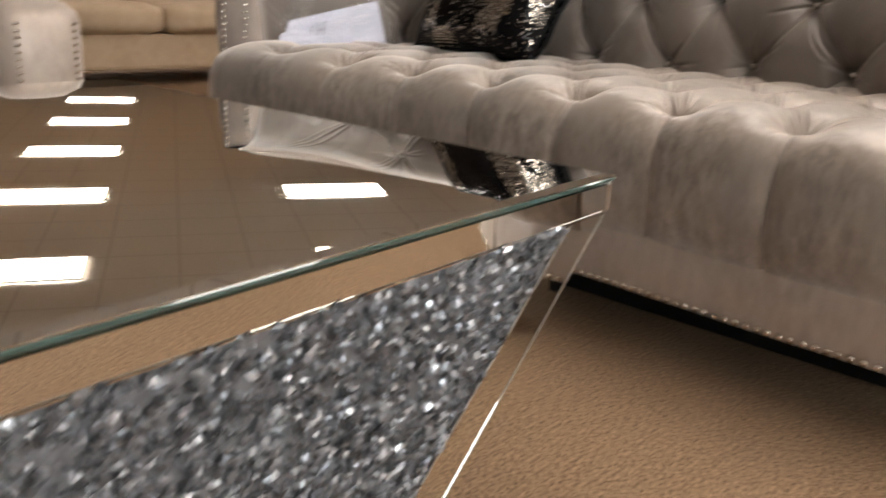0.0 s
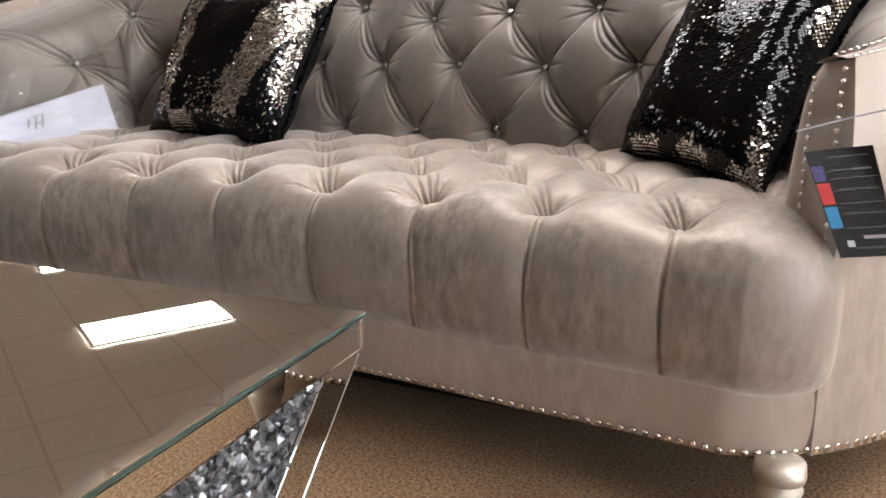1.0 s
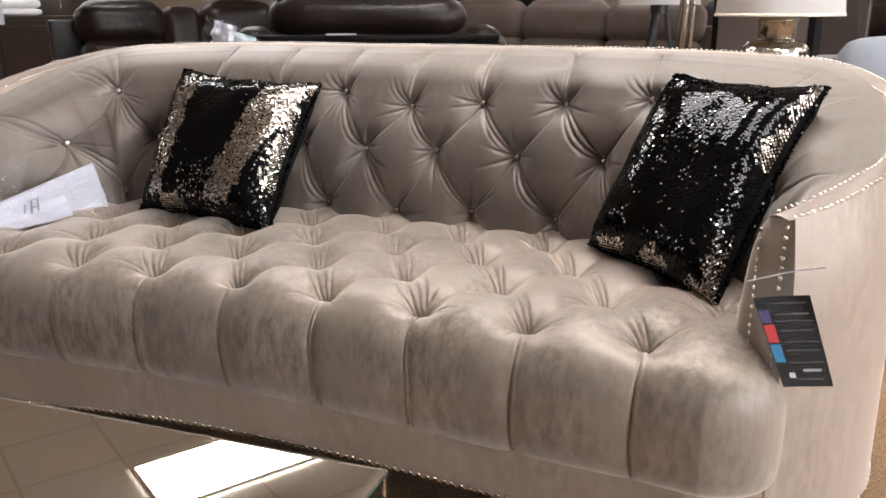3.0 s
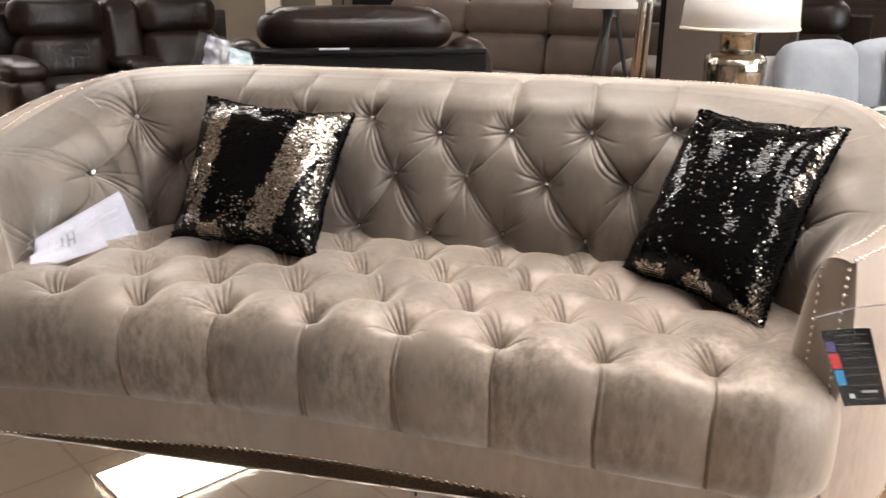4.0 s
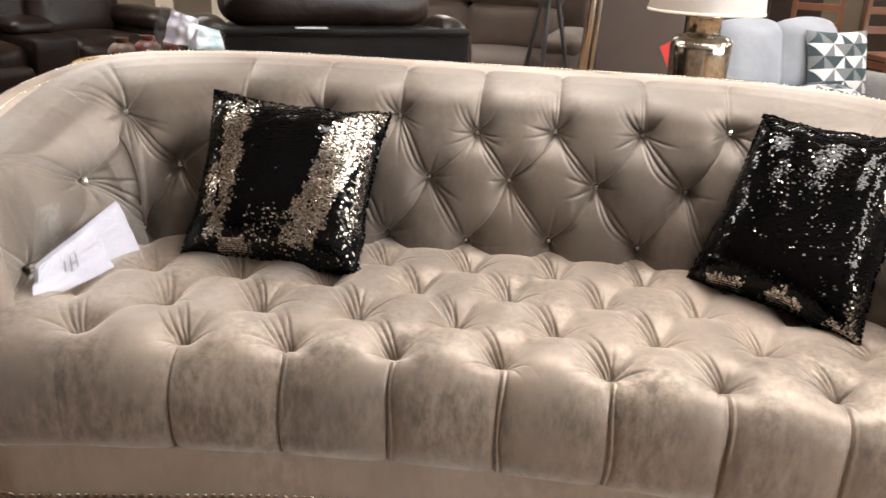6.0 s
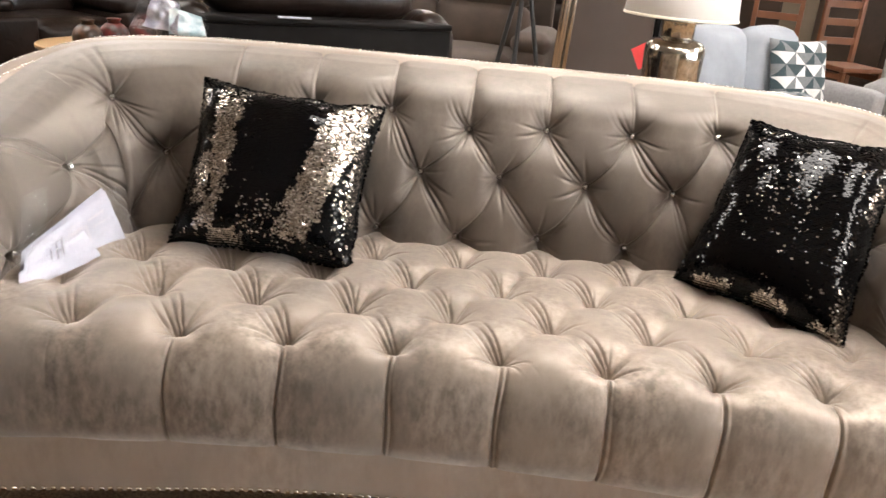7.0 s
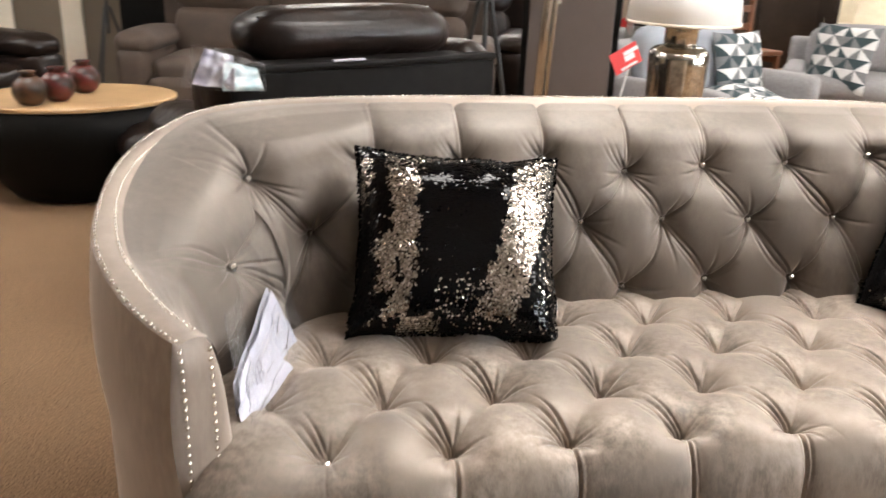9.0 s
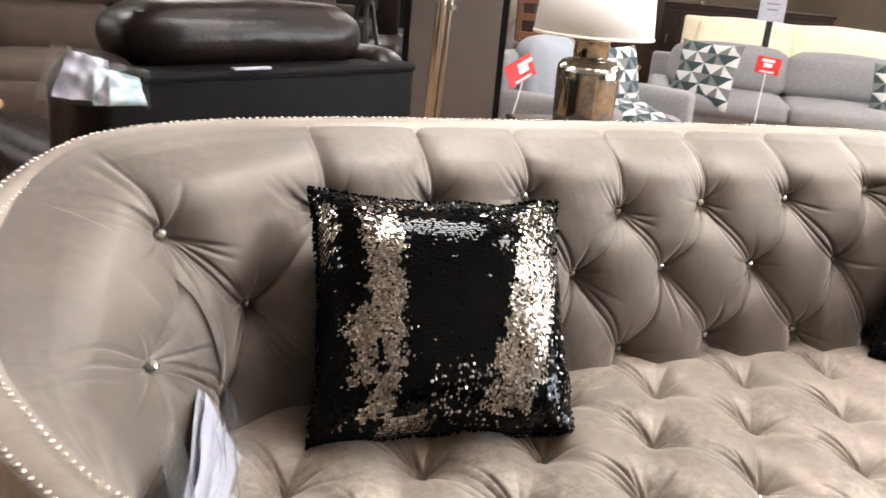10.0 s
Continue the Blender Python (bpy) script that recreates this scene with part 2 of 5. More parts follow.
def box(sx, sy, sz, x=0.0, y=0.0, z=0.0, bevel=0.0, seg=2, turn=None):
    """A block whose base centre is at x, y, z."""
    bm = bmesh.new()
    bmesh.ops.create_cube(bm, size=1.0)
    bmesh.ops.scale(bm, vec=(sx, sy, sz), verts=bm.verts)
    if bevel:
        bmesh.ops.bevel(bm, geom=bm.edges[:], offset=bevel, segments=seg, profile=0.6, affect="EDGES")
    bmesh.ops.translate(bm, vec=(0, 0, sz / 2), verts=bm.verts)
    if turn is not None:
        bmesh.ops.transform(bm, matrix=turn, verts=bm.verts)
    bmesh.ops.translate(bm, vec=(x, y, z), verts=bm.verts)
    return bm


def cushion(sx, sy, sz, x=0.0, y=0.0, z=0.0, puff=0.03, bevel=0.05, turn=None):
    """A stuffed block: rounded, and fuller in the middle of its faces."""
    bm = bmesh.new()
    bmesh.ops.create_cube(bm, size=2.0)
    bmesh.ops.subdivide_edges(bm, edges=bm.edges[:], cuts=9, use_grid_fill=True)
    h = (sx / 2, sy / 2, sz / 2)
    for v in bm.verts:
        p = [v.co[i] * h[i] for i in range(3)]
        core = [max(-(h[i] - bevel), min(h[i] - bevel, p[i])) for i in range(3)]
        d = Vector([p[i] - core[i] for i in range(3)])
        if d.length > 1e-6:
            d = d.normalized() * bevel
        q = Vector(core) + d
        for i in range(3):
            j, k = (i + 1) % 3, (i + 2) % 3
            q[i] += puff * v.co[i] * (1 - v.co[j] ** 2) * (1 - v.co[k] ** 2)
        n = noise.noise(Vector((q.x * 5 + x * 3, q.y * 5 + y, q.z * 5 + z)))
        v.co = q * (1 + 0.02 * n) + Vector((0, 0, sz / 2))
    if turn is not None:
        bmesh.ops.transform(bm, matrix=turn, verts=bm.verts)
    bmesh.ops.translate(bm, vec=(x, y, z), verts=bm.verts)
    return bm


def lathe(profile, seg=32, x=0.0, y=0.0, z=0.0):
    """A turned body from (radius, height) pairs."""
    bm = bmesh.new()
    rings = []
    for r, h in profile:
        rings.append([bm.verts.new((x + r * math.cos(2 * math.pi * i / seg), y + r * math.sin(2 * math.pi * i / seg), z + h)) for i in range(seg)])
    for a, b in zip(rings, rings[1:]):
        for i in range(seg):
            bm.faces.new((a[i], a[(i + 1) % seg], b[(i + 1) % seg], b[i]))
    bm.faces.new(rings[0][::-1])
    bm.faces.new(rings[-1])
    return bm


def rod(p, q, r, seg=12, r2=None):
    bm = bmesh.new()
    p, q = Vector(p), Vector(q)
    bmesh.ops.create_cone(bm, segments=seg, radius1=r, radius2=r if r2 is None else r2, depth=(q - p).length, cap_ends=True)
    rot = (q - p).to_track_quat("Z", "Y").to_matrix().to_4x4()
    bmesh.ops.transform(bm, matrix=Matrix.Translation((p + q) / 2) @ rot, verts=bm.verts)
    return bm


def spline(points, n=24):
    """A smooth curve through points, as rows of an array."""
    p = np.array(points, float)
    q = np.vstack([2 * p[0] - p[1], p, 2 * p[-1] - p[-2]])
    out = []
    for i in range(1, len(q) - 2):
        a, b, c, d = q[i - 1:i + 3]
        for t in np.linspace(0, 1, n, endpoint=False):
            out.append(0.5 * (2 * b + (c - a) * t + (2 * a - 5 * b + 4 * c - d) * t * t + (3 * b - a - 3 * c + d) * t ** 3))
    return np.array(out + [p[-1]])


def smooth_step(x):
    x = np.clip(x, 0, 1)
    return x * x * (3 - 2 * x)


# ---- setting ----
def showroom():
    x0, x1, y0, y1 = -17.0, 9.0, -9.5, 10.5
    floor = part("floor", box(x1 - x0, y1 - y0, 0.1, (x0 + x1) / 2, (y0 + y1) / 2, -0.1), CARPET, None)
    tagged(floor, "brown looped commercial carpet, slightly worn", "floor", kind="structure")
    for name, sx, sy, cx, cy in (("wall_north", x1 - x0, 0.2, (x0 + x1) / 2, y1 + 0.1), ("wall_south", x1 - x0, 0.2, (x0 + x1) / 2, y0 - 0.1),
                                 ("wall_west", 0.2, y1 - y0, x0 - 0.1, (y0 + y1) / 2)):
        tagged(part(name, box(sx, sy, CEILING + 0.1, cx, cy, 0), WALL_PAINT, None), "tan painted showroom wall", "wall", kind="structure")
    # unseen shop front in the east wall, inferred from cool side light; daylight beyond
    w0, w1, sill, head = -7.5, 1.5, 0.25, 2.5
    verts, faces = [], []
    for ya, yb, za, zb in ((y0, w0, 0, CEILING + 0.1), (w1, y1, 0, CEILING + 0.1), (w0, w1, 0, sill), (w0, w1, head, CEILING + 0.1)):
        k = len(verts)
        verts += [(x, y, z) for x in (x1, x1 + 0.2) for y in (ya, yb) for z in (za, zb)]
        faces += [tuple(k + i for i in f) for f in ((0, 1, 3, 2), (4, 6, 7, 5), (0, 2, 6, 4), (1, 5, 7, 3), (0, 4, 5, 1), (2, 3, 7, 6))]
    tagged(link("wall_east", mesh_of("wall_east", verts, faces, WALL_PAINT, False)), "tan painted wall round a shop front", "wall", kind="structure")
    front = new("window_1")
    front.matrix_basis = Matrix.Translation((x1 + 0.1, 0, 0))
    tagged(front, "wide aluminium shop window with clear panes", "window", kind="structure")
    for k in range(7):
        part("mullion", box(0.08, 0.06, head - sill, 0, w0 + (w1 - w0) * k / 6, sill, 0.004), CHROME, front)
    for z in (sill, head - 0.06):
        part("frame_rail", box(0.07, w1 - w0 - 0.1, 0.06, 0, (w0 + w1) / 2, z, 0.004), CHROME, front)
    for k in range(6):
        ya = w0 + (w1 - w0) * (k + 0.5) / 6
        pane = part("pane", box(0.006, (w1 - w0) / 6 - 0.07, head - sill - 0.13, 0, ya, sill + 0.065), PANE, front)
        pane.visible_shadow = False
    sky = part("backdrop", box(0.05, 14, 6, x1 + 2.0, -3.0, -0.5), SKY_GLOW, None)
    tagged(sky, "pale daylight outside the shop front", "backdrop", kind="structure")
    # ceiling: tiles in a bar grid turned against the sofa
    turn = math.atan2(0.864, 0.504)
    bm = box(44, 44, 0.1, 0, 0, 0)
    ceiling = part("ceiling", bm, TILE_PAINT, None, m=Matrix.Translation((-4.0, 2.0, CEILING + 0.012)))
    tagged(ceiling, "off-white lay-in ceiling tiles in a metal grid", "ceiling", kind="structure")
    verts, faces = [], []
    step, w, half = 0.61, 0.010, 17.0
    origin = Vector((-4.40, 3.86))
    ax, ay = Vector((math.cos(turn), math.sin(turn))), Vector((-math.sin(turn), math.cos(turn)))
    for direction, side, off in ((ax, ay, 0.305), (ay, ax, 0.0)):
        for i in range(-28, 29):
            c = origin + side * (i * step + off)
            a, b = c - direction * half, c + direction * half
            k = len(verts)
            for p, s in ((a, -1), (a, 1), (b, 1), (b, -1)):
                q = p + side * (s * w)
                verts.append((q.x, q.y, CEILING + 0.004))
            faces.append((k, k + 1, k + 2, k + 3))
    grid = link("ceiling_grid", mesh_of("ceiling_grid", verts, faces, BAR_PAINT, False))
    tagged(grid, "thin metal ceiling grid bars", "ceiling grid", kind="structure")
    first = None
    # half-step cells are unseen extra troffers, added to brighten the sofa's right side
    cells = [(i, j) for i in range(-4, 5) for j in range(-6, 6)] + [(i, j + 0.5) for i in (-1, 0, 1) for j in (-4, -5)] + [(-1.5, -3.5), (-1.5, -4.5), (0, -2.5)]
    for i, j in cells:
        c = origin + ax * (i * 3.2) + ay * (j * 2.62)
        if (i, j) == (-1, -1) or not (x0 + 0.7 < c.x < x1 - 0.7 and -0.9 < c.y < y1 - 0.7):
            continue
        m = Matrix.Translation((c.x, c.y, CEILING - 0.012)) @ Matrix.Rotation(turn, 4, "Z")
        if first is None:
            first = new("ceiling_light")
            first.matrix_basis = m
            tagged(first, "glowing white rectangular troffer set in the ceiling grid", "ceiling light", "ceiling troffers")
            part("diffuser", box(1.17, 0.56, 0.006, 0, 0, 0), PANEL_GLOW, first)
            frame_bm = bmesh.new()
            for bx, by, px, py in ((1.22, 0.025, 0, 0.2925), (1.22, 0.025, 0, -0.2925), (0.025, 0.56, 0.5975, 0), (0.025, 0.56, -0.5975, 0)):
                part_bm = box(bx, by, 0.014, px, py, -0.003)
                tmp = bpy.data.meshes.new("tmp")
                part_bm.to_mesh(tmp)
                part_bm.free()
                frame_bm.from_mesh(tmp)
                bpy.data.meshes.remove(tmp)
            part("frame", frame_bm, TRIM_PAINT, first)
        else:
            copy_thing(first, m)
    return first


showroom()


# ---- the tufted sofa ----
RIM_IN = [(0, .813, .895), (-.3, .811, .895), (-.6, .798, .894), (-.82, .772, .888), (-.98, .705, .873), (-1.08, .605, .850),
          (-1.128, .475, .818), (-1.132, .345, .784), (-1.10, .205, .752), (-1.06, .12, .733), (-1.0, .03, .708), (-.943, -.025, .689)]
RIM_OUT = [(0, .868, .914), (-.3, .866, .914), (-.6, .853, .914), (-.85, .822, .909), (-1.02, .746, .899), (-1.115, .625, .874),
           (-1.165, .485, .842), (-1.172, .345, .810), (-1.155, .19, .776), (-1.105, .075, .741), (-1.045, -.01, .714), (-.982, -.074, .698)]
SEAT_STEP = 0.1085


def set_back(x):
    """The right arm and corner stand a little farther back than the left ones."""
    return 0.055 * smooth_step((np.asarray(x) - 0.45) / 0.5)


def half_to_whole(points, n=24):
    """A left half of a rim, mirrored into the whole run from the right arm to the left one."""
    left = spline(points, n)
    right = left[1:][::-1] * np.array([-1, 1, 1])
    right[:, 1] += set_back(right[:, 0]) * smooth_step((0.40 - right[:, 1]) / 0.4)
    return np.vstack([right, left])


def resample(curve, count):
    s = np.concatenate([[0], np.cumsum(np.linalg.norm(np.diff(curve[:, :2], axis=0), axis=1))])
    t = np.linspace(0, s[-1], count)
    return np.stack([np.interp(t, s, curve[:, i]) for i in range(3)], axis=1), t - s[-1] / 2


def tuft(c, r, step_c, step_r, rows, above=None, below=None, many="p", columns=None, dome=0.03, pit=0.02, pit_r=0.026, straight_up=0.014, straight_down=0.010, fade=0.0, pleat=0.005, crease=0.0088):
    """Depth of a diamond-tufted cover below its fullest height, in metres.

    Buttons sit at whole p and q. One diagonal carries a bundle of pleats, the other a single crease;
    short creases fan out from every button, and straight seams run up and down past the outer rows."""
    p, q = (c + r) / 2, (c - r) / 2
    wide = 2 * step_c * step_r / math.hypot(step_c, step_r)
    k = 0.22
    sp, sq = np.sin(np.pi * p) ** 2, np.sin(np.pi * q) ** 2
    pillow = (sp / (sp + k)) * (sq / (sq + k)) * (1 + k) ** 2
    w_up = smooth_step((r - above + 0.05) / 0.6) if above is not None else np.zeros(c.shape)
    w_down = smooth_step((below - r) / 0.45) if below is not None else np.zeros(c.shape)
    w_line = np.maximum(w_up, w_down)
    # folds along both diagonals
    out = np.zeros(c.shape)
    for key, along, across in (("p", q, p), ("q", p, q)):
        f = (across - np.round(across)) * wide
        t = along - np.floor(along)
        if key == "p":
            t = 1 - t
        ident = np.round(across) * 3.1 + np.floor(along) * 1.7
        vary = 0.5 + 0.5 * np.sin(ident * 4.3)
        if key == many:
            env = (1 - fade * smooth_step((t - 0.12) / (0.6 - 0.1 * fade))) * (0.55 + 0.45 * vary)
            lens = 0.0035 + (0.0065 + 0.004 * vary) * np.sin(np.pi * np.clip(t, 0, 1)) + fade * (0.004 + 0.010 * t)
            for n, amp in ((-1.35, 0.7), (-0.45, 0.9), (0.45, 0.9), (1.35, 1.0)) if fade else ((-0.62, 0.95), (0.62, 1.0), (1.7, 0.4 * 1)):
                out += pleat * amp * env * np.exp(-((f - n * lens) / (0.0028 + fade * 0.0002)) ** 2)
            out -= pleat * 0.55 * env * np.exp(-(f / (lens * 1.9 + 0.004)) ** 2)
        else:
            env = 0.62 + 0.38 * np.exp(-((t - 0.15) / 0.4) ** 2)
            out += pleat * (1.0 if not fade else 0.28 * np.exp(-((t - 0.0) / 0.3) ** 2)) * env * np.exp(-((f + 0.003 * np.sin(np.pi * t)) / 0.0027) ** 2)
    out *= 1 - w_line
    # broad doming, deepest towards the buttons
    near = np.zeros(c.shape)
    dent = np.zeros(c.shape)
    fan = np.zeros(c.shape)
    lo, hi = rows
    for rb in range(lo, hi + 1):
        cb = 2 * np.round((c - (rb % 2)) / 2) + (rb % 2)
        if columns is not None:
            cb = np.clip(cb, -columns + (columns - rb) % 2, columns - (columns - rb) % 2)
        dx, dy = (c - cb) * step_c, (r - rb) * step_r
        d = np.hypot(dx, dy)
        for k in (-2, 0, 2):
            dk = np.hypot((c - cb - k) * step_c, dy)
            real = 1.0 if columns is None else (np.abs(cb + k) <= columns)
            dent += real * (pit * np.exp(-(dk / pit_r) ** 1.25) + 0.45 * pit * np.exp(-(dk / 0.010) ** 2))
            near = np.maximum(near, real * np.exp(-(dk / 0.062) ** 2))
        ang = np.arctan2(dy, dx)
        ident = cb * 12.9898 + rb * 78.233
        for n in range(9):
            h = np.sin(ident + n * 37.719) * 43758.5453
            h -= np.floor(h)
            g = np.sin(ident * 1.3 + n * 11.13) * 24634.6345
            g -= np.floor(g)
            a = (n + 0.9 * h) * (2 * np.pi / 9)
            off = np.arctan2(np.sin(ang - a), np.cos(ang - a))
            side = d * np.sin(np.clip(off, -1.5, 1.5))
            reach = 0.024 + 0.044 * g
            fan += (0.0024 + 0.0056 * g) * np.exp(-(side / (0.0026 + 0.02 * d)) ** 2) * np.exp(-(d / reach) ** 3) * (np.abs(off) < 1.4) * smooth_step(d / 0.012)
    out += dome * (1 - pillow) * (0.34 + 0.66 * near) * (1 - w_line)
    # straight seams
    f = (c - 2 * np.round(c / 2)) * step_c
    vary = 0.5 + 0.5 * np.sin(np.round(c / 2) * 5.1)
    st = np.sin(np.pi * c / 2) ** 2
    seam = (1 - st / (st + 0.10) * 1.10)
    out += (straight_up * w_up + straight_down * w_down) * seam
    bend = 0.004 * np.sin(r * 4.0 + vary * 6)
    out += w_line * (crease * np.exp(-((f + bend * 0.5) / 0.0028) ** 2) + 0.0040 * vary * np.exp(-((f - 0.010 + bend) / 0.003) ** 2) - 0.0022 * np.exp(-((f - 0.005) / 0.006) ** 2))
    return out + dent + fan


COLUMN_AT = [0, .107, .21, .32, .425, .545, .64, .835, 1.03, 1.40, 1.64, 1.87]
PROFILE_H = [0, .008, .02, .05, .09, .14, .25, .41, .50, .62]
PROFILE_D = [0, .030, .060, .108, .147, .174, .224, .264, .273, .27]


FINE_H = np.linspace(-0.1, 0.7, 801)
FINE_D = np.interp(np.abs(FINE_H), PROFILE_H, PROFILE_D) * np.sign(FINE_H)
FINE_D = np.convolve(np.pad(FINE_D, 45, mode="edge"), np.hanning(91) / np.hanning(91).sum(), "valid")


def back_offset(u, z, zr):
    """How far the padding stands in from the inner rim."""
    h = np.clip(zr - z, 0, 1)
    join = smooth_step((h - 0.02) / 0.06)
    d = np.interp(h, PROFILE_H, PROFILE_D) * (1 - join) + np.interp(h, FINE_H, FINE_D) * join
    a = np.abs(u)
    g = 1 + 0.45 * (1 - 0.5 * smooth_step((h - 0.13) / 0.22)) * np.exp(-((a - 1.12) / np.where(a < 1.12, 0.36, 0.55)) ** 2) * (1 - 0.8 * smooth_step((a - 1.45) / 0.3)) - 0.80 * smooth_step((a - 1.38) / 0.47)
    return d * g


RUN = 1300
ROWS = [.490, .646, .775]
# buttons that the upholsterer set off the pattern: x and row, then how far off across and up
STRAY = [(-.222, 2, -.006, .012), (-.006, 2, -.004, -.018), (.205, 2, -.008, -.004), (.417, 2, .003, .003), (.629, 2, .010, .026),
         (-.112, 1, -.015, -.004), (.102, 1, -.019, .001), (.310, 1, .001, 0), (.532, 1, .006, .007),
         (-.214, 0, -.018, -.002), (-.006, 0, -.013, -.006), (.204, 0, -.005, .010), (.413, 0, .017, .013)]


def stray(x, z):
    """How far the pattern is shifted across and up round a place on the back."""
    x, z = np.asarray(x, float), np.asarray(z, float)
    across, up = np.zeros(np.broadcast(x, z).shape), np.zeros(np.broadcast(x, z).shape)
    for bx, row, dx, dz in STRAY:
        w = np.exp(-((x - bx) / 0.075) ** 2 - ((z - ROWS[row]) / 0.075) ** 2)
        across, up = across + dx * w, up + dz * w
    return across, up


def sofa():
    base = empty("tufted_sofa", -0.005, 0.35, 0.0)
    tagged(base, "taupe velvet button-tufted curved sofa with silver nailhead trim", "sofa")
    shift = np.array([0, -0.35, 0])
    rin, u = resample(half_to_whole(RIM_IN, 60), RUN)
    u = u - u[np.abs(rin[:, 0]).argmin()]
    rout = np.empty((RUN, 3))
    # outer run matched to the inner one by nearest place
    whole_out = half_to_whole(RIM_OUT, 60)
    tang = np.gradient(rin[:, :2], axis=0)
    tang /= np.linalg.norm(tang, axis=1)[:, None]
    inward = np.stack([tang[:, 1] * -1, tang[:, 0]], axis=1)
    inward *= np.sign((inward * (np.array([0, 0.3]) - rin[:, :2])).sum(axis=1))[:, None]
    for k in range(RUN):
        rel = whole_out[:, :2] - rin[k, :2]
        along = np.abs(rel @ tang[k]) + 10 * (np.linalg.norm(rel, axis=1) > 0.12)
        rout[k] = whole_out[along.argmin()]
    rout[0], rout[-1] = whole_out[0], whole_out[-1]
    ker = np.ones(25) / 25
    for i in range(3):
        pad = np.pad(rout[:, i], 12, mode="edge")
        sm = np.convolve(pad, ker, "valid")
        rout[13:-13, i] = sm[13:-13]

    # inner tufted cover of back and arms
    nv = 230
    bottom = 0.38
    v = np.linspace(0, 1, nv) ** 1.15
    zr = rin[:, 2][:, None]
    z = zr - v[None, :] * (zr - bottom)
    uu = np.repeat(u[:, None], nv, axis=1)
    across, up = stray(-uu, z)
    r = np.interp(z - up, [ROWS[0] - .16] + ROWS + [ROWS[2] + .13], [-1, 0, 1, 2, 3])
    at_u = uu + across
    cc = np.sign(at_u) * np.interp(np.abs(at_u), COLUMN_AT, range(12))
    depth = tuft(cc, r, 0.107, 0.14, (0, 2), above=2, below=0, many="q", columns=10, dome=0.022, pit=0.033, pit_r=0.040, straight_up=0.018, straight_down=0.012, pleat=0.0085)
    depth *= smooth_step((zr - z) / (0.055 - 0.030 * (np.abs(uu) < 1.2))) * (1 - 0.30 * smooth_step((np.abs(uu) - 1.0) / 0.25)) * (1 - 0.85 * smooth_step((np.abs(uu) - 1.62) / 0.2))
    off = back_offset(uu, z, zr) - depth
    off = np.maximum(off, 0.0)
    lift = 0.012 * np.sin(np.clip((zr - z) / 0.10, 0, 1) * np.pi) ** 2
    on_back = (1 - smooth_step((np.abs(u) - 1.05) / 0.3))[:, None]
    roll = on_back * (1 - smooth_step((zr - z) / 0.075))
    over = (rout - rin) * 0.80
    pts = np.stack([rin[:, 0][:, None] + inward[:, 0][:, None] * off, rin[:, 1][:, None] + inward[:, 1][:, None] * off, z + lift], axis=2) + shift
    pts = pts + roll[:, :, None] * over[:, None, :]
    pts[:, :, 2] += 0.002 * roll
    link("tufted_back", mesh_of("tufted_back", pts.reshape(-1, 3), grid_faces(RUN, nv), VELVET_SHADED), base, "diamond-tufted velvet inner back and arms")

    # flat border between the two nail rows, padded a little
    nb = 9
    t = np.linspace(0, 1, nb)
    border = rin[:, None, :] * (1 - t)[None, :, None] + rout[:, None, :] * t[None, :, None]
    border[:, :, 2] += 0.006 * np.sin(np.pi * t)[None, :]
    for k in (0, -1):
        d = rout[k][:2] - rin[k][:2]
        nn = np.array([d[1], -d[0]]) / np.linalg.norm(d)
        border[k, :, :2] += (nn if nn[1] < 0 else -nn) * 0.012
    link("rim_border", mesh_of("rim_border", (border + shift).reshape(-1, 3), grid_faces(RUN, nb), VELVET_TRIM_LIT), base)

    # outer shell down to the base
    ns = 30
    t = np.linspace(0, 1, ns)
    out_n = -inward
    z_low = 0.115
    # back of the shell drops lower, out of view, to keep light from underneath
    foot_z = z_low - 0.013 * smooth_step(-(rout[:, 0] + 0.2) / 0.5) - 0.090 * smooth_step((rout[:, 1] - 0.45) / 0.25)
    prof = 0.014 * np.sin(np.pi * np.clip(t * 2, 0, 1)) + 0.004 * t
    shell = np.stack([rout[:, 0][:, None] + out_n[:, 0][:, None] * prof, rout[:, 1][:, None] + out_n[:, 1][:, None] * prof,
                      rout[:, 2][:, None] * (1 - t) + foot_z[:, None] * t], axis=2)
    link("outer_shell", mesh_of("outer_shell", (shell + shift).reshape(-1, 3), grid_faces(RUN, ns), VELVET_PLAIN_LIT), base, "smooth velvet outer back and sides")

    # arm fronts: between the pad's inner edge and the shell's first run
    for k in (0, -1):
        a, b = rin[k], rout[k]
        nn = np.array([(b - a)[1], -(b - a)[0]]) / np.linalg.norm((b - a)[:2])
        nn = nn if nn[1] < 0 else -nn
        cols, verts = 26, []
        for i in range(cols):
            f = i / (cols - 1)
            for j in range(ns):
                o = shell[k, j]
                zi = a[2] + (z_low - a[2]) * (j / (ns - 1))
                inner = a[:2] + inward[k] * (np.interp(-zi, -z[k], off[k]))
                edge = (1 - abs(2 * f - 1) ** 5) * min(1.0, j / 2.0)
                p = inner * (1 - f) + o[:2] * f + nn * 0.011 * edge
                top = a[2] + (b[2] - a[2]) * f
                zz = top + (z_low - top) * (j / (ns - 1))
                verts.append((p[0], p[1] - 0.35, zz))
        link("arm_front", mesh_of("arm_front", verts, grid_faces(cols, ns), VELVET_TRIM_LIT), base)

    # seat cushion
    prof = spline([(.70, .38), (.66, .472), (.40, .487), (.10, .487), (.0, .480), (-.05, .456), (-.078, .415), (-.088, .367), (-.087, .308), (-.078, .258), (-.05, .217), (-.02, .207)], 20)
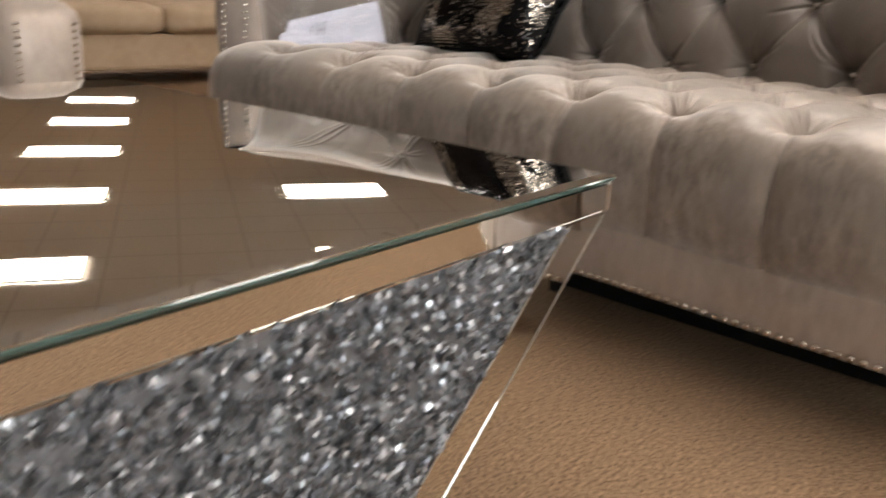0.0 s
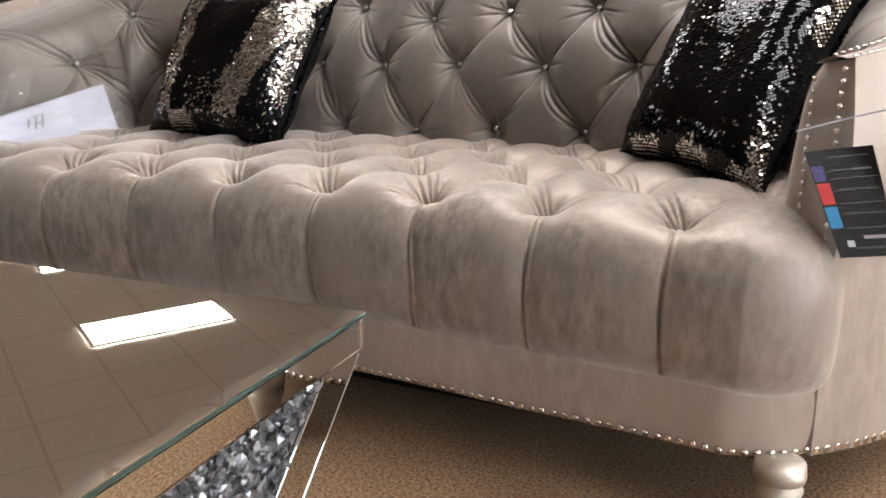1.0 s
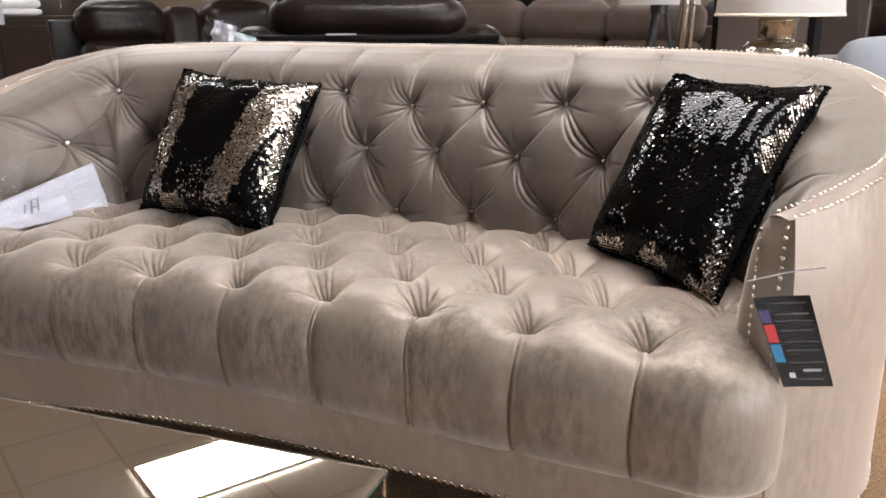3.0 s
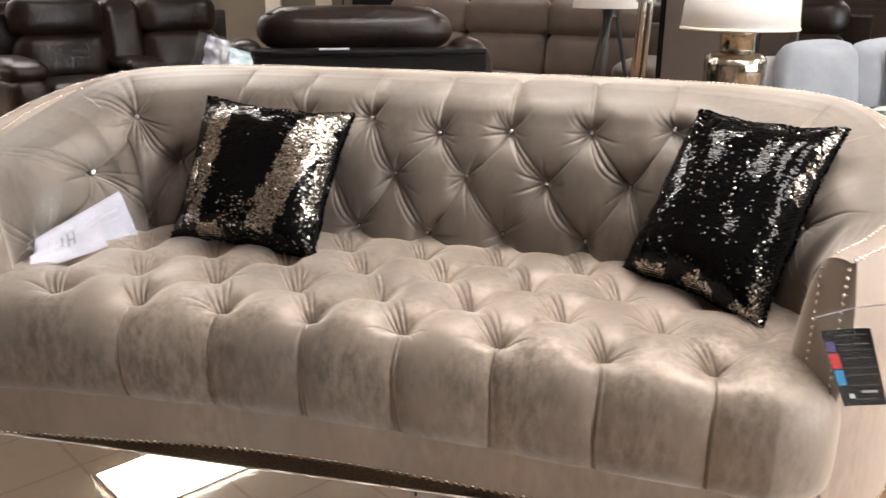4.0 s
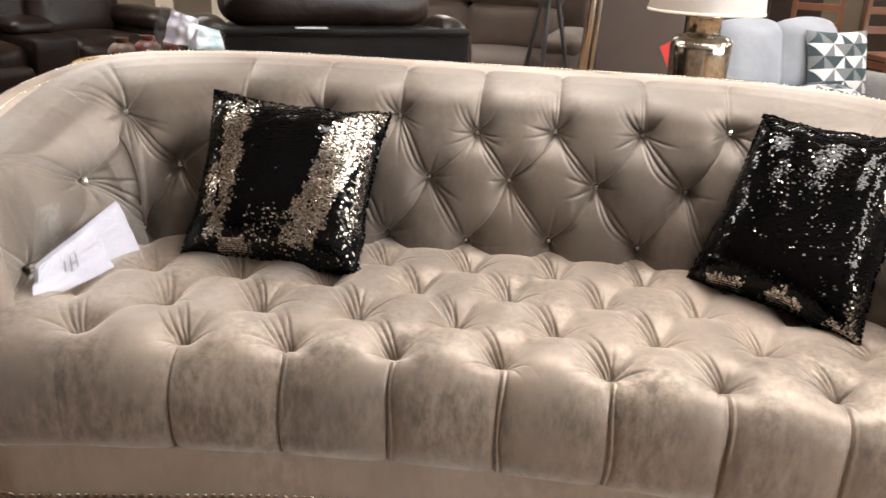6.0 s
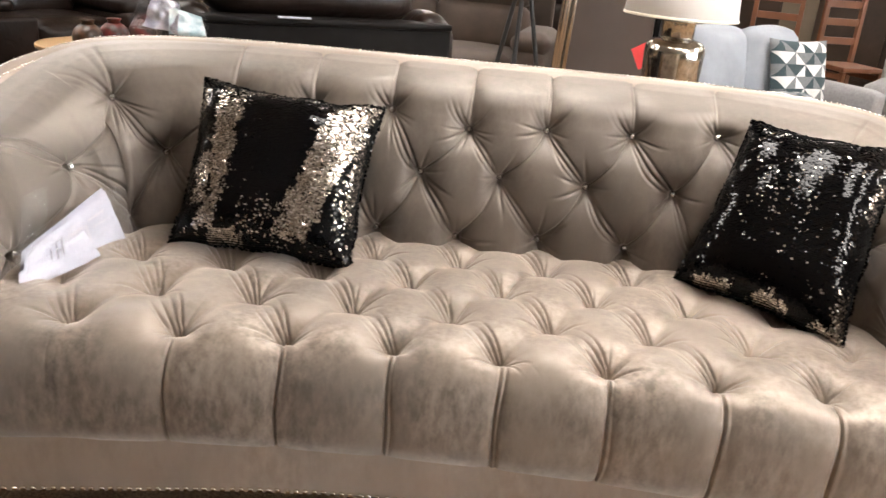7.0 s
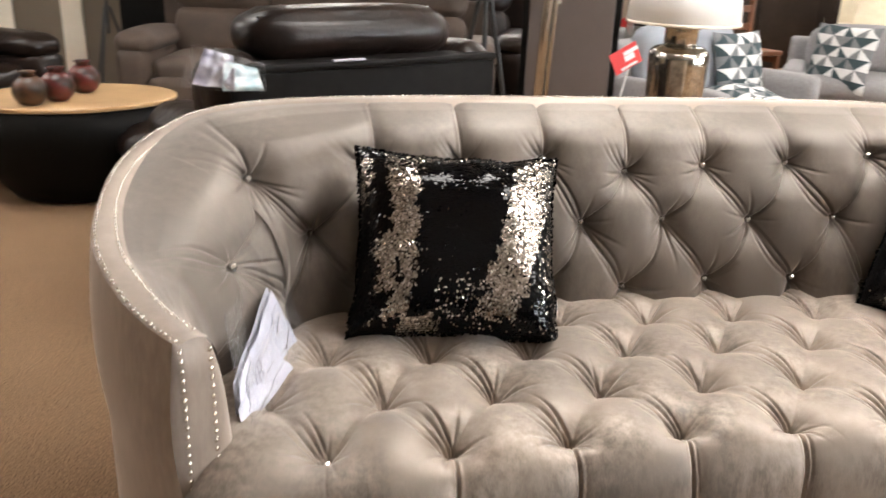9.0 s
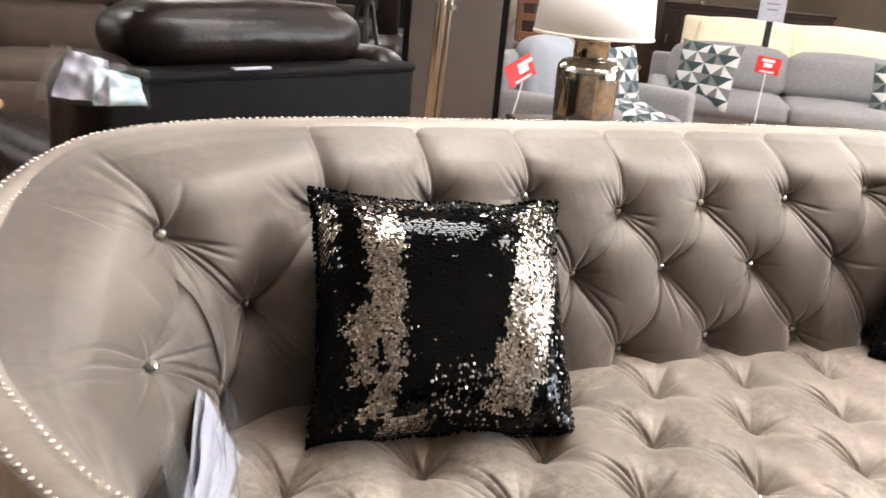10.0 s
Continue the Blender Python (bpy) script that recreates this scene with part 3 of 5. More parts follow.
    s = np.concatenate([[0], np.cumsum(np.linalg.norm(np.diff(prof, axis=0), axis=1))])
    nw, nx = 360, 1100
    w = np.linspace(0, s[-1], nw)
    py, pz = np.interp(w, s, prof[:, 0]), np.interp(w, s, prof[:, 1])
    front_s = s[np.abs(prof[:, 0] - 0.0).argmin()]
    rr = (front_s - w) / 0.16
    end = 1.005
    a = np.linspace(-1, 1, nx)
    xs = end * np.sign(a) * (1 - (1 - np.abs(a)) ** 1.0)
    cs = (xs - 0.005) / SEAT_STEP + 7
    C, Rr = np.meshgrid(cs, rr, indexing="ij")
    # the front row of buttons lies at odd halves: even columns carry the front row
    depth = tuft(C, Rr, SEAT_STEP, 0.16, (0, 4), below=0, many="p", dome=0.019, pit=0.034, pit_r=0.048, straight_down=0.008, fade=0.95, pleat=0.0100, crease=0.0062)
    X, _ = np.meshgrid(xs, rr, indexing="ij")
    inside = smooth_step((0.93 - np.abs(X)) / 0.12)
    inside = inside * (1 - 0.85 * smooth_step((-X - 0.66) / 0.06) * smooth_step((0.25 - Rr) / 0.6))
    fade_low = smooth_step((Rr + 2.2) / 0.5)
    depth = depth * inside * (0.35 + 0.65 * fade_low) + (1 - inside) * 0.006
    ny = np.gradient(pz, w)
    nz = -np.gradient(py, w)
    ln = np.hypot(ny, nz)
    ny, nz = -ny / ln, nz / ln
    out_y, out_z = -np.abs(ny) * (ny != 0), np.abs(nz)
    out_y = np.where(w < 0.3, 0, out_y)
    Y = py[None, :] - out_y[None, :] * depth
    Z = pz[None, :] - out_z[None, :] * depth * np.where(pz[None, :] < 0.34, 0.2, 1)
    front_w = smooth_step((0.25 - py) / 0.25)[None, :]
    face_w = smooth_step(-py / 0.07)[None, :]
    bow = -(0.034 + 0.036 * face_w) * np.clip(np.abs(X) / 0.80, 0, 1.1) ** 2 + 0.012 * face_w + 0.6 * set_back(X) + 0.010 * X
    rad = 0.13
    e = np.clip((np.abs(X) - (end - rad)) / rad, 0, 1)
    corner = rad * (1 - np.sqrt(np.clip(1 - e * e, 0, 1)))
    Y = Y + front_w * (bow + corner)
    Z = Z - 0.035 * e ** 3 * smooth_step((pz[None, :] - 0.28) / 0.15)
    pts = np.stack([X, Y - 0.35, Z], axis=2)
    link("seat_cushion", mesh_of("seat_cushion", pts.reshape(-1, 3), grid_faces(nx, nw), VELVET_SEAT_LIT), base, "tightly tufted velvet seat with pleated front")

    # front rail, round to the arms
    def rail_y(x):
        e = np.clip((np.abs(x + 0.0125) - 0.8525) / 0.20, 0, 1)
        return -0.040 - 0.068 * np.minimum(np.abs(x) / 0.80, 1.08) ** 2 + 0.016 * x + 0.6 * set_back(x) + 0.2 * (1 - np.sqrt(1 - e * e))

    def rail_low(x):
        return z_low - 0.013 * smooth_step(-(x + 0.2) / 0.5)
    n, m = 240, 12
    verts = []
    for x in np.linspace(-1.06, 1.035, n):
        y, low = float(rail_y(x)), float(rail_low(x))
        for j in range(m):
            t = j / (m - 1)
            bulge = 0.010 * math.sin(math.pi * t) - 0.012 * (t < 0.01)
            verts.append((x, y - bulge - 0.35, 0.247 * (1 - t) + low * t))
    link("front_rail", mesh_of("front_rail", verts, grid_faces(n, m), VELVET_PLAIN_LIT), base, "smooth velvet rail under the seat")
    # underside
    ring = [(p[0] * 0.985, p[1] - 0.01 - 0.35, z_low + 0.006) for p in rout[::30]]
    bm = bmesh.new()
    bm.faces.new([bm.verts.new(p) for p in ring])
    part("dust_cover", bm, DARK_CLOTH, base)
    # added black board that deepens the shade under the sofa
    part("shade_board", box(1.86, 0.02, 0.108, 0, -0.20, 0.008, 0.003), DARK_CLOTH, base)

    # legs
    leg_profile = [(r, h * 0.86) for r, h in [(.018, 0), (.021, .005), (.021, .012), (.019, .020), (.023, .040), (.028, .060), (.033, .080), (.036, .093), (.034, .100),
                                              (.027, .104), (.027, .108), (.037, .112), (.038, .122), (.036, .142)]]
    leg_mesh = None
    for x, y in ((-.88, .12), (.946, -.07), (-.86, .62), (.86, .62)):
        if leg_mesh is None:
            ob = part("leg", lathe(leg_profile, 28), SILVER_LEG, base, "turned champagne-silver wooden leg", True)
            leg_mesh = ob.data
        else:
            ob = link("leg", leg_mesh, base, "turned champagne-silver wooden leg")
        ob.location = (x, y - 0.35, 0)

    # crystal buttons
    bm = bmesh.new()
    bmesh.ops.create_icosphere(bm, subdivisions=2, radius=0.0102)
    button = bpy.data.meshes.new("button")
    bm.to_mesh(button)
    bm.free()
    button.materials.append(CRYSTAL)
    for row, level in enumerate(ROWS):
        for k in range(-10, 11):
            if (k + row) % 2:
                continue
            ub = math.copysign(np.interp(abs(k), range(12), COLUMN_AT), k)
            across, up = stray(-ub, level)
            ub, zrow = ub - float(across), level + float(up)
            i = int(np.abs(u - ub).argmin())
            if zrow > rin[i, 2] - 0.03:
                continue
            j = int(np.abs(z[i] - zrow).argmin())
            p = pts_back(rin, inward, off, z, i, j)
            link("button", button, base, m=Matrix.Translation((p[0] + inward[i, 0] * 0.020, p[1] + inward[i, 1] * 0.020 - 0.35, p[2] + 0.002)))
    for row in range(0, 4):
        for k in range(0 + row % 2, 15, 2):
            i = int(np.abs(cs - k).argmin())
            if abs(xs[i]) > 0.8:
                continue
            j = int(np.abs(rr - row).argmin())
            link("button", button, base, m=Matrix.Translation((pts[i, j, 0], pts[i, j, 1], pts[i, j, 2] + 0.003)))

    # nailheads: a domed head shared by all single ones
    def dome(radius):
        bm = bmesh.new()
        bmesh.ops.create_uvsphere(bm, u_segments=8, v_segments=4, radius=radius)
        for vert in bm.verts:
            vert.co.z = max(vert.co.z, -0.001) * 0.65
        me = bpy.data.meshes.new("nailhead")
        bm.to_mesh(me)
        bm.free()
        me.materials.append(NICKEL)
        me.polygons.foreach_set("use_smooth", [True] * len(me.polygons))
        return me
    small, middle, large = dome(0.0039), dome(0.0050), dome(0.0068)
    rest = []

    def run(curve, gap, head, facing, keep, skip=None):
        ss = np.concatenate([[0], np.cumsum(np.linalg.norm(np.diff(curve, axis=0), axis=1))])
        slope = np.gradient(curve[:, :2], axis=0)
        wander = random.Random(7)
        for s_at in np.arange(gap / 2, ss[-1], gap):
            s_at += wander.uniform(-0.08, 0.08) * gap
            p = np.array([np.interp(s_at, ss, curve[:, i]) for i in range(3)])
            if skip and skip(p):
                continue
            m4 = Matrix.Translation(p + shift)
            if facing:
                d = np.array([np.interp(s_at, ss, slope[:, i]) for i in range(2)])
                m4 = m4 @ Matrix.Rotation(math.atan2(d[1], d[0]), 4, "Z") @ Matrix.Rotation(facing * math.pi / 2, 4, "X")
            if keep(p):
                link("nailhead", head, base, m=m4)
            else:
                rest.append((head, m4))
    on_left = lambda p: p[0] < -0.92
    run(rin + np.array([0, 0, 0.0105]) + np.hstack([-inward * 0.013, np.zeros((RUN, 1))]), 0.0122, small, 0, on_left, lambda p: p[1] > 0.70)
    run(rout + np.array([0, 0, 0.0016]) + np.hstack([inward * 0.006, np.zeros((RUN, 1))]), 0.0122, small, 0, on_left)
    for k in (0, -1):
        d = rout[k][:2] - rin[k][:2]
        nn = np.array([d[1], -d[0]]) / np.linalg.norm(d)
        nn = nn if nn[1] < 0 else -nn
        turn = Matrix.Rotation(math.atan2(nn[1], nn[0]) + math.pi / 2, 4, "Z") @ Matrix.Rotation(math.pi / 2, 4, "X")
        for a in (rin[k], rout[k] - np.append(d * 0.10, 0)):
            for zz in np.arange(0.42, a[2] - 0.012, 0.0165):
                inner = rin[k][:2] + inward[k] * np.interp(-zz, -z[k], off[k])
                outer = shell[k, int((rout[k][2] - zz) / (rout[k][2] - z_low) * (ns - 1))][:2]
                f = float((a[:2] - inner) @ (outer - inner) / ((outer - inner) @ (outer - inner)))
                p = inner + (outer - inner) * f + nn * (0.011 * (1 - abs(2 * f - 1) ** 5) + 0.0012)
                link("nailhead", middle, base, m=Matrix.Translation((p[0], p[1] - 0.35, zz)) @ turn)
    # nails along the foot of rail and shell
    foot = []
    for x in np.linspace(-1.05, 1.025, 160):
        foot.append((x, float(rail_y(x)) - 0.0045, float(rail_low(x)) + 0.008))
    run(np.array(foot), 0.019, large, 1, lambda p: False)
    low_shell = np.hstack([rout[:, :2] + out_n * 0.006, rail_low(rout[:, 0])[:, None] + 0.008])
    run(low_shell, 0.019, large, -1, lambda p: False)
    verts, faces = [], []
    for head, m4 in rest:
        k0 = len(verts)
        verts += [m4 @ v.co for v in head.vertices]
        faces += [tuple(k0 + i for i in f.vertices) for f in head.polygons]
    ob = link("nailhead_trim", mesh_of("nailhead_trim", verts, faces, NICKEL), base)
    tagged(ob, "closely set polished nailheads", kind="stuff")
    return base


def pts_back(rin, inward, off, z, i, j):
    return (rin[i, 0] + inward[i, 0] * off[i, j], rin[i, 1] + inward[i, 1] * off[i, j], z[i, j])


sofa()


# ---- mirrored coffee table ----
def coffee_table():
    turn = math.degrees(math.atan2(0.062, 1.0))
    base = empty("mirrored_coffee_table", 0.0, -1.06, 0.0, turn)
    w = 1.075
    top = 0.440
    # base centre from the corner nearest the sofa
    corner = Vector((0.521, -0.528))
    off = Matrix.Rotation(radians(turn), 2) @ Vector((w / 2, w / 2))
    base.location = (corner.x - off.x, corner.y - off.y, 0)
    tagged(base, "square mirrored coffee table with crushed crystal panels", "coffee table")
    bm = bmesh.new()
    rings = []
    for h, zz in ((w / 2 - 0.001, top - 0.0045), (w / 2 - 0.001, top - 0.0030), (w / 2 - 0.011, top)):
        rings.append([bm.verts.new((sx * h, sy * h, zz)) for sx, sy in ((-1, -1), (1, -1), (1, 1), (-1, 1))])
    for r0, r1 in zip(rings, rings[1:]):
        for i in range(4):
            bm.faces.new((r0[i], r0[(i + 1) % 4], r1[(i + 1) % 4], r1[i]))
    bm.faces.new(rings[-1])
    part("top_mirror", bm, MIRROR, base, "large mirror top with a bevelled border")
    part("top_edge", box(w, w, 0.0055, 0, 0, top - 0.0095, 0.0012, 1), EDGE_GLASS, base, "greenish bevelled glass edge")
    part("top_core", box(w - 0.012, w - 0.012, 0.035, 0, 0, top - 0.046), BLACK_LACQUER, base)
    for k in range(4):
        rot = Matrix.Rotation(k * math.pi / 2, 4, "Z")
        side = link("side", None, base)
        side.matrix_basis = rot @ Matrix.Translation((w / 2 - 0.006, 0, 0))
        part("fascia", box(0.005, w - 0.004, 0.034, 0, 0, top - 0.0455, 0.0015, 1), MIRROR, side, "bevelled mirror strip")
        # inverted triangle: crushed crystal inside mirrored strips
        t, band, z1 = 0.03, 0.08, top - 0.048
        hw = w / 2 - 0.012
        foot_w = 0.095
        slope = z1 / (hw - foot_w)

        def prism(ys, x0, x1, name, mat, label=""):
            bm = bmesh.new()
            a = [bm.verts.new((x0, y, z)) for y, z in ys]
            b = [bm.verts.new((x1, y, z)) for y, z in ys]
            bm.faces.new(a[::-1])
            bm.faces.new(b)
            n = len(ys)
            for i in range(n):
                bm.faces.new((a[i], a[(i + 1) % n], b[(i + 1) % n], b[i]))
            bmesh.ops.recalc_face_normals(bm, faces=bm.faces[:])
            return part(name, bm, mat, side, label)
        prism([(-hw, z1), (hw, z1), (foot_w, 0.0), (-foot_w, 0.0)], -t, -0.004, "core", BLACK_LACQUER)
        for s in (-1, 1):
            prism([(s * hw, z1), (s * (hw - band), z1), (s * max(0.002, foot_w - band), 0.0), (s * foot_w, 0.0)], -0.004, 0.002, "mirror_strip", MIRROR)
        for s in (-1, 1):
            for yo in (hw - 0.002, hw - band + 0.002):
                yb = yo - (hw - foot_w)
                part("strip_edge", rod((0.002, s * yo, z1 - 0.002), (0.002, s * yb, 0.004), 0.0012, 6), MIRROR, side)
        part("fascia_edge", rod((0.001, -w / 2 + 0.004, z1 + 0.001), (0.001, w / 2 - 0.004, z1 + 0.001), 0.0012, 6), MIRROR, side)
        inner = hw - band - 0.002
        prism([(-inner, z1), (inner, z1), (foot_w - band, 0.004), (band - foot_w, 0.004)], -0.004, -0.001, "crystal_bed", CRUSHED_BED)
        rnd = random.Random(5 + k)
        verts, faces = [], []
        count = 9000 if k == 0 else 2600
        for _ in range(count):
            y = rnd.uniform(-inner, inner)
            zz = rnd.uniform(0.0, z1)
            if abs(y) > inner - (z1 - zz) / slope - 0.004:
                continue
            r = rnd.uniform(0.003, 0.0085)
            c = Vector((rnd.uniform(-0.001, 0.004), y, zz))
            q = Euler((rnd.uniform(0, 6.3), rnd.uniform(-0.9, 0.9), rnd.uniform(-0.9, 0.9))).to_matrix()
            pts = [q @ Vector((rnd.uniform(-.2, .2) * r, rnd.uniform(.6, 1.0) * r * math.cos(a), rnd.uniform(.6, 1.0) * r * math.sin(a))) for a in (0.3, 1.6, 2.9, 4.1, 5.2)]
            peak = q @ Vector((r * 0.7, 0, 0))
            b0 = len(verts)
            verts += [tuple(c + p) for p in pts] + [tuple(c + peak)]
            faces += [(b0 + i, b0 + (i + 1) % 5, b0 + 5) for i in range(5)]
        ob = link("crushed_crystal_inlay", mesh_of("crushed_crystal_inlay", verts, faces, CRUSHED, False), side)
        tagged(ob, "glittering crushed crystal chips", kind="stuff")
    part("foot", box(0.2, 0.2, 0.02, 0, 0, 0, 0.003), BLACK_LACQUER, base)
    return base


coffee_table()


# ---- sequin pillows ----
def pillow(name, centre, right, up, twist, thick, silver, turned, label, seed):
    hw, hh = right.length / 2, up.length / 2
    rx = right.normalized()
    nz = rx.cross(up).normalized()
    uy = nz.cross(rx)
    twist = Vector((twist.dot(rx), twist.dot(uy), twist.dot(nz)))
    base = new(name)
    base.matrix_basis = Matrix(((rx.x, uy.x, nz.x, centre.x), (rx.y, uy.y, nz.y, centre.y), (rx.z, uy.z, nz.z, centre.z), (0, 0, 0, 1)))
    tagged(base, label, "pillow", "sequin pillows")
    rnd = random.Random(seed)

    def place(a, b, side):
        x = a * hw * (1 - 0.075 * (1 - b * b)) + 0.006 * noise.noise(Vector((b * 3, seed, 0)))
        y = b * hh * (1 - 0.075 * (1 - a * a)) + 0.006 * noise.noise(Vector((a * 3, seed, 5)))
        z = side * thick * (max(0.0, (1 - a ** 4) * (1 - b ** 4)) ** 0.62) * (1 + 0.12 * noise.noise(Vector((a * 1.6, b * 1.6, seed + side))))
        return Vector((x, y, z)) + twist * (a * b)
    n = 40
    for side, pname in ((1, "front_panel"), (-1, "back_panel")):
        verts = [place(-1 + 2 * i / n, -1 + 2 * j / n, side) for i in range(n + 1) for j in range(n + 1)]
        link(pname, mesh_of(pname, verts, grid_faces(n + 1, n + 1), PILLOW_BLACK, True, side < 0), base)
    step = 0.0043
    for kind, mat in (("black", SEQUIN_BLACK), ("silver", SEQUIN_SILVER)):
        verts, faces = [], []
        ny = int(2 * hh / step)
        nx = int(2 * hw / step)
        for j in range(ny):
            for i in range(nx):
                a = -1 + 2 * (i + 0.5 + 0.5 * (j % 2)) / nx
                b = -1 + 2 * (j + 0.5) / ny
                if abs(a) > 0.985:
                    continue
                wob = 0.07 * noise.noise(Vector((a * 4, b * 4, seed))) + 0.07 * noise.noise(Vector((a * 13, b * 13, seed + 2))) + rnd.uniform(-0.03, 0.03)
                is_silver = silver(a + wob, b + wob) != (rnd.random() < turned(a, b) * (0.3 + 1.6 * max(0.0, 0.4 + noise.noise(Vector((a * 3.6, b * 3.6, seed + 4))))))
                if is_silver != (kind == "silver"):
                    continue
                p = place(a, b, 1)
                e = 0.01
                dx = (place(min(a + e, 1), b, 1) - place(max(a - e, -1), b, 1)).normalized()
                dy = (place(a, min(b + e, 1), 1) - place(a, max(b - e, -1), 1)).normalized()
                nn = dx.cross(dy).normalized()
                loose = 0.17 if is_silver else 0.055
                if rnd.random() < (0.06 if is_silver else 0.03):
                    loose = 0.8
                patch = noise.noise(Vector((a * 4, b * 4, seed + 9)))
                nn = (nn + dx * rnd.gauss(0, loose) * 0.7 + dy * (rnd.gauss(0, loose) * 0.7 + 0.18 + 0.10 * patch)).normalized()
                tx = nn.cross(dy).normalized()
                ty = nn.cross(tx)
                r = 0.0029 * rnd.uniform(0.9, 1.1)
                c = p + nn * 0.0012 * rnd.random() + Vector((0, 0, 0.0008))
                k0 = len(verts)
                for q in range(6):
                    an = q * math.pi / 3
                    verts.append(c + tx * (r * math.cos(an)) + ty * (r * math.sin(an)))
                faces.append(tuple(range(k0, k0 + 6)))
        if kind == "black":
            # sequins that stand off the seams
            for _ in range(1500):
                e, side = rnd.uniform(-1, 1), rnd.choice((-1, 1))
                a, b = (e, side) if rnd.random() < 0.5 else (side, e)
                c = place(a, b, 1) + Vector((a * 0.004 * rnd.random(), b * 0.004 * rnd.random(), rnd.uniform(-0.004, 0.006)))
                q = Euler((rnd.uniform(0, 6.3), rnd.uniform(0, 6.3), rnd.uniform(0, 6.3))).to_matrix()
                k0 = len(verts)
                verts += [c + q @ Vector((0.0032 * math.cos(n * math.pi / 3), 0.0032 * math.sin(n * math.pi / 3), 0)) for n in range(6)]
                faces.append(tuple(range(k0, k0 + 6)))
        if faces:
            ob = link("%s_sequin_cover" % kind, mesh_of("%s_sequin_cover" % kind, verts, faces, mat, False), base)
            tagged(ob, "overlapping %s sequins" % ("silver and gold" if kind == "silver" else "black"), kind="stuff")
    return base


def stripes(a, b):
    if b > 0.86:
        return -0.72 < a < 0.55 or a > 0.66
    if a < -0.90:
        return b > 0.35
    if b < -0.84:
        return -0.55 < a < -0.2
    if a < -0.70:
        return -0.60 < b < 0.0 and a > -0.86 - 0.1 * b
    if a < -0.43 + 0.04 * b:
        return (a + 0.62) ** 2 / 0.004 + (b + 0.38) ** 2 / 0.02 > 1
    fall = ((1 - b) / 1.85) ** 1.8
    if a > 0.53 - 0.42 * fall:
        return a < 0.95 - 0.42 * fall or (a > 0.89 and -0.55 < b < 0.6)
    return False


def stripe_turned(a, b):
    """How likely a single sequin is brushed the other way."""
    if b < -0.45 and -0.25 < a < 0.35:
        return 0.20
    if b < -0.2 and a > 0.45:
        return 0.10
    return 0.004 if abs(a) < 0.35 else 0.02


def hems(a, b):
    return (b < -0.90 and abs(a) < 0.9 and math.sin(a * 9) > -0.5) or (a > 0.89 and b > 0.15) or (a > 0.88 and b < -0.55)


def hem_turned_glints(a, b):
    # turned sequins; the denser silver bands paint in glints of the ceiling lights
    if b > 0.45 and abs(a) < 0.75:
        return 0.05
    if -0.2 < b < 0.45 and -0.5 < a < 0.3:
        return 0.09
    return 0.05 if a > 0.5 and b < -0.2 else 0.012


def corners(tl, tr, br, bl):
    tl, tr, br, bl = (Vector(p) for p in (tl, tr, br, bl))
    return (tl + tr + br + bl) / 4, (tr - tl + br - bl) / 2, (tl - bl + tr - br) / 2, (tr - tl - br + bl) / 4


c, rt, up, tw = corners((-.686, .588, .845), (-.227, .578, .817), (-.250, .340, .462), (-.709, .388, .472))
pillow("sequin_pillow", c, rt, up, tw, 0.100, stripes, stripe_turned, "square pillow of black sequins with silver and gold stripes", 3)
c, rt, up, tw = corners((.672, .640, .866), (.991, .487, .859), (.878, .184, .463), (.560, .468, .474))
pillow("sequin_pillow", c, rt, up, tw, 0.095, hems, hem_turned_glints, "square pillow of black sequins with a silver lower hem", 8)


# ---- papers and tags on the sofa ----
def sheet(name, corners4, material, parent, bend=0.0, n=10, label="", thick=0.0012):
    """A slightly bowed sheet between four corners: low near, low far, high far, high near."""
    a, b, c, d = (np.array(p, float) for p in corners4)
    nrm = np.cross(b - a, d - a)
    nrm /= np.linalg.norm(nrm)
    verts = []
    for side in (0, 1):
        for i in range(n + 1):
            for j in range(n + 1):
                s, t = i / n, j / n
                p = (a * (1 - s) + b * s) * (1 - t) + (d * (1 - s) + c * s) * t
                p = p + nrm * (bend * math.sin(math.pi * s) * (0.4 + 0.6 * t) + 0.15 * bend * math.sin(7 * s + 3 * t) - side * thick)
                verts.append(p)
    m = (n + 1) ** 2
    faces = grid_faces(n + 1, n + 1)
    faces = faces + [tuple(m + v for v in f[::-1]) for f in faces]
    return link(name, mesh_of(name, verts, faces, material), parent, label)


def on_sheet(corners4, s0, s1, t0, t1, lift, bend=0.0):
    a, b, c, d = (np.array(p, float) for p in corners4)
    nrm = np.cross(b - a, d - a)
    nrm /= np.linalg.norm(nrm)

    def at(s, t):
        p = (a * (1 - s) + b * s) * (1 - t) + (d * (1 - s) + c * s) * t
        return p + nrm * (lift + bend * math.sin(math.pi * s) * (0.4 + 0.6 * t) + 0.15 * bend * math.sin(7 * s + 3 * t))
    n = 6
    verts = [at(s0 + (s1 - s0) * i / n, t) for i in range(n + 1) for t in (t0, t1)]
    return verts, [(2 * i, 2 * i + 2, 2 * i + 3, 2 * i + 1) for i in range(n)]


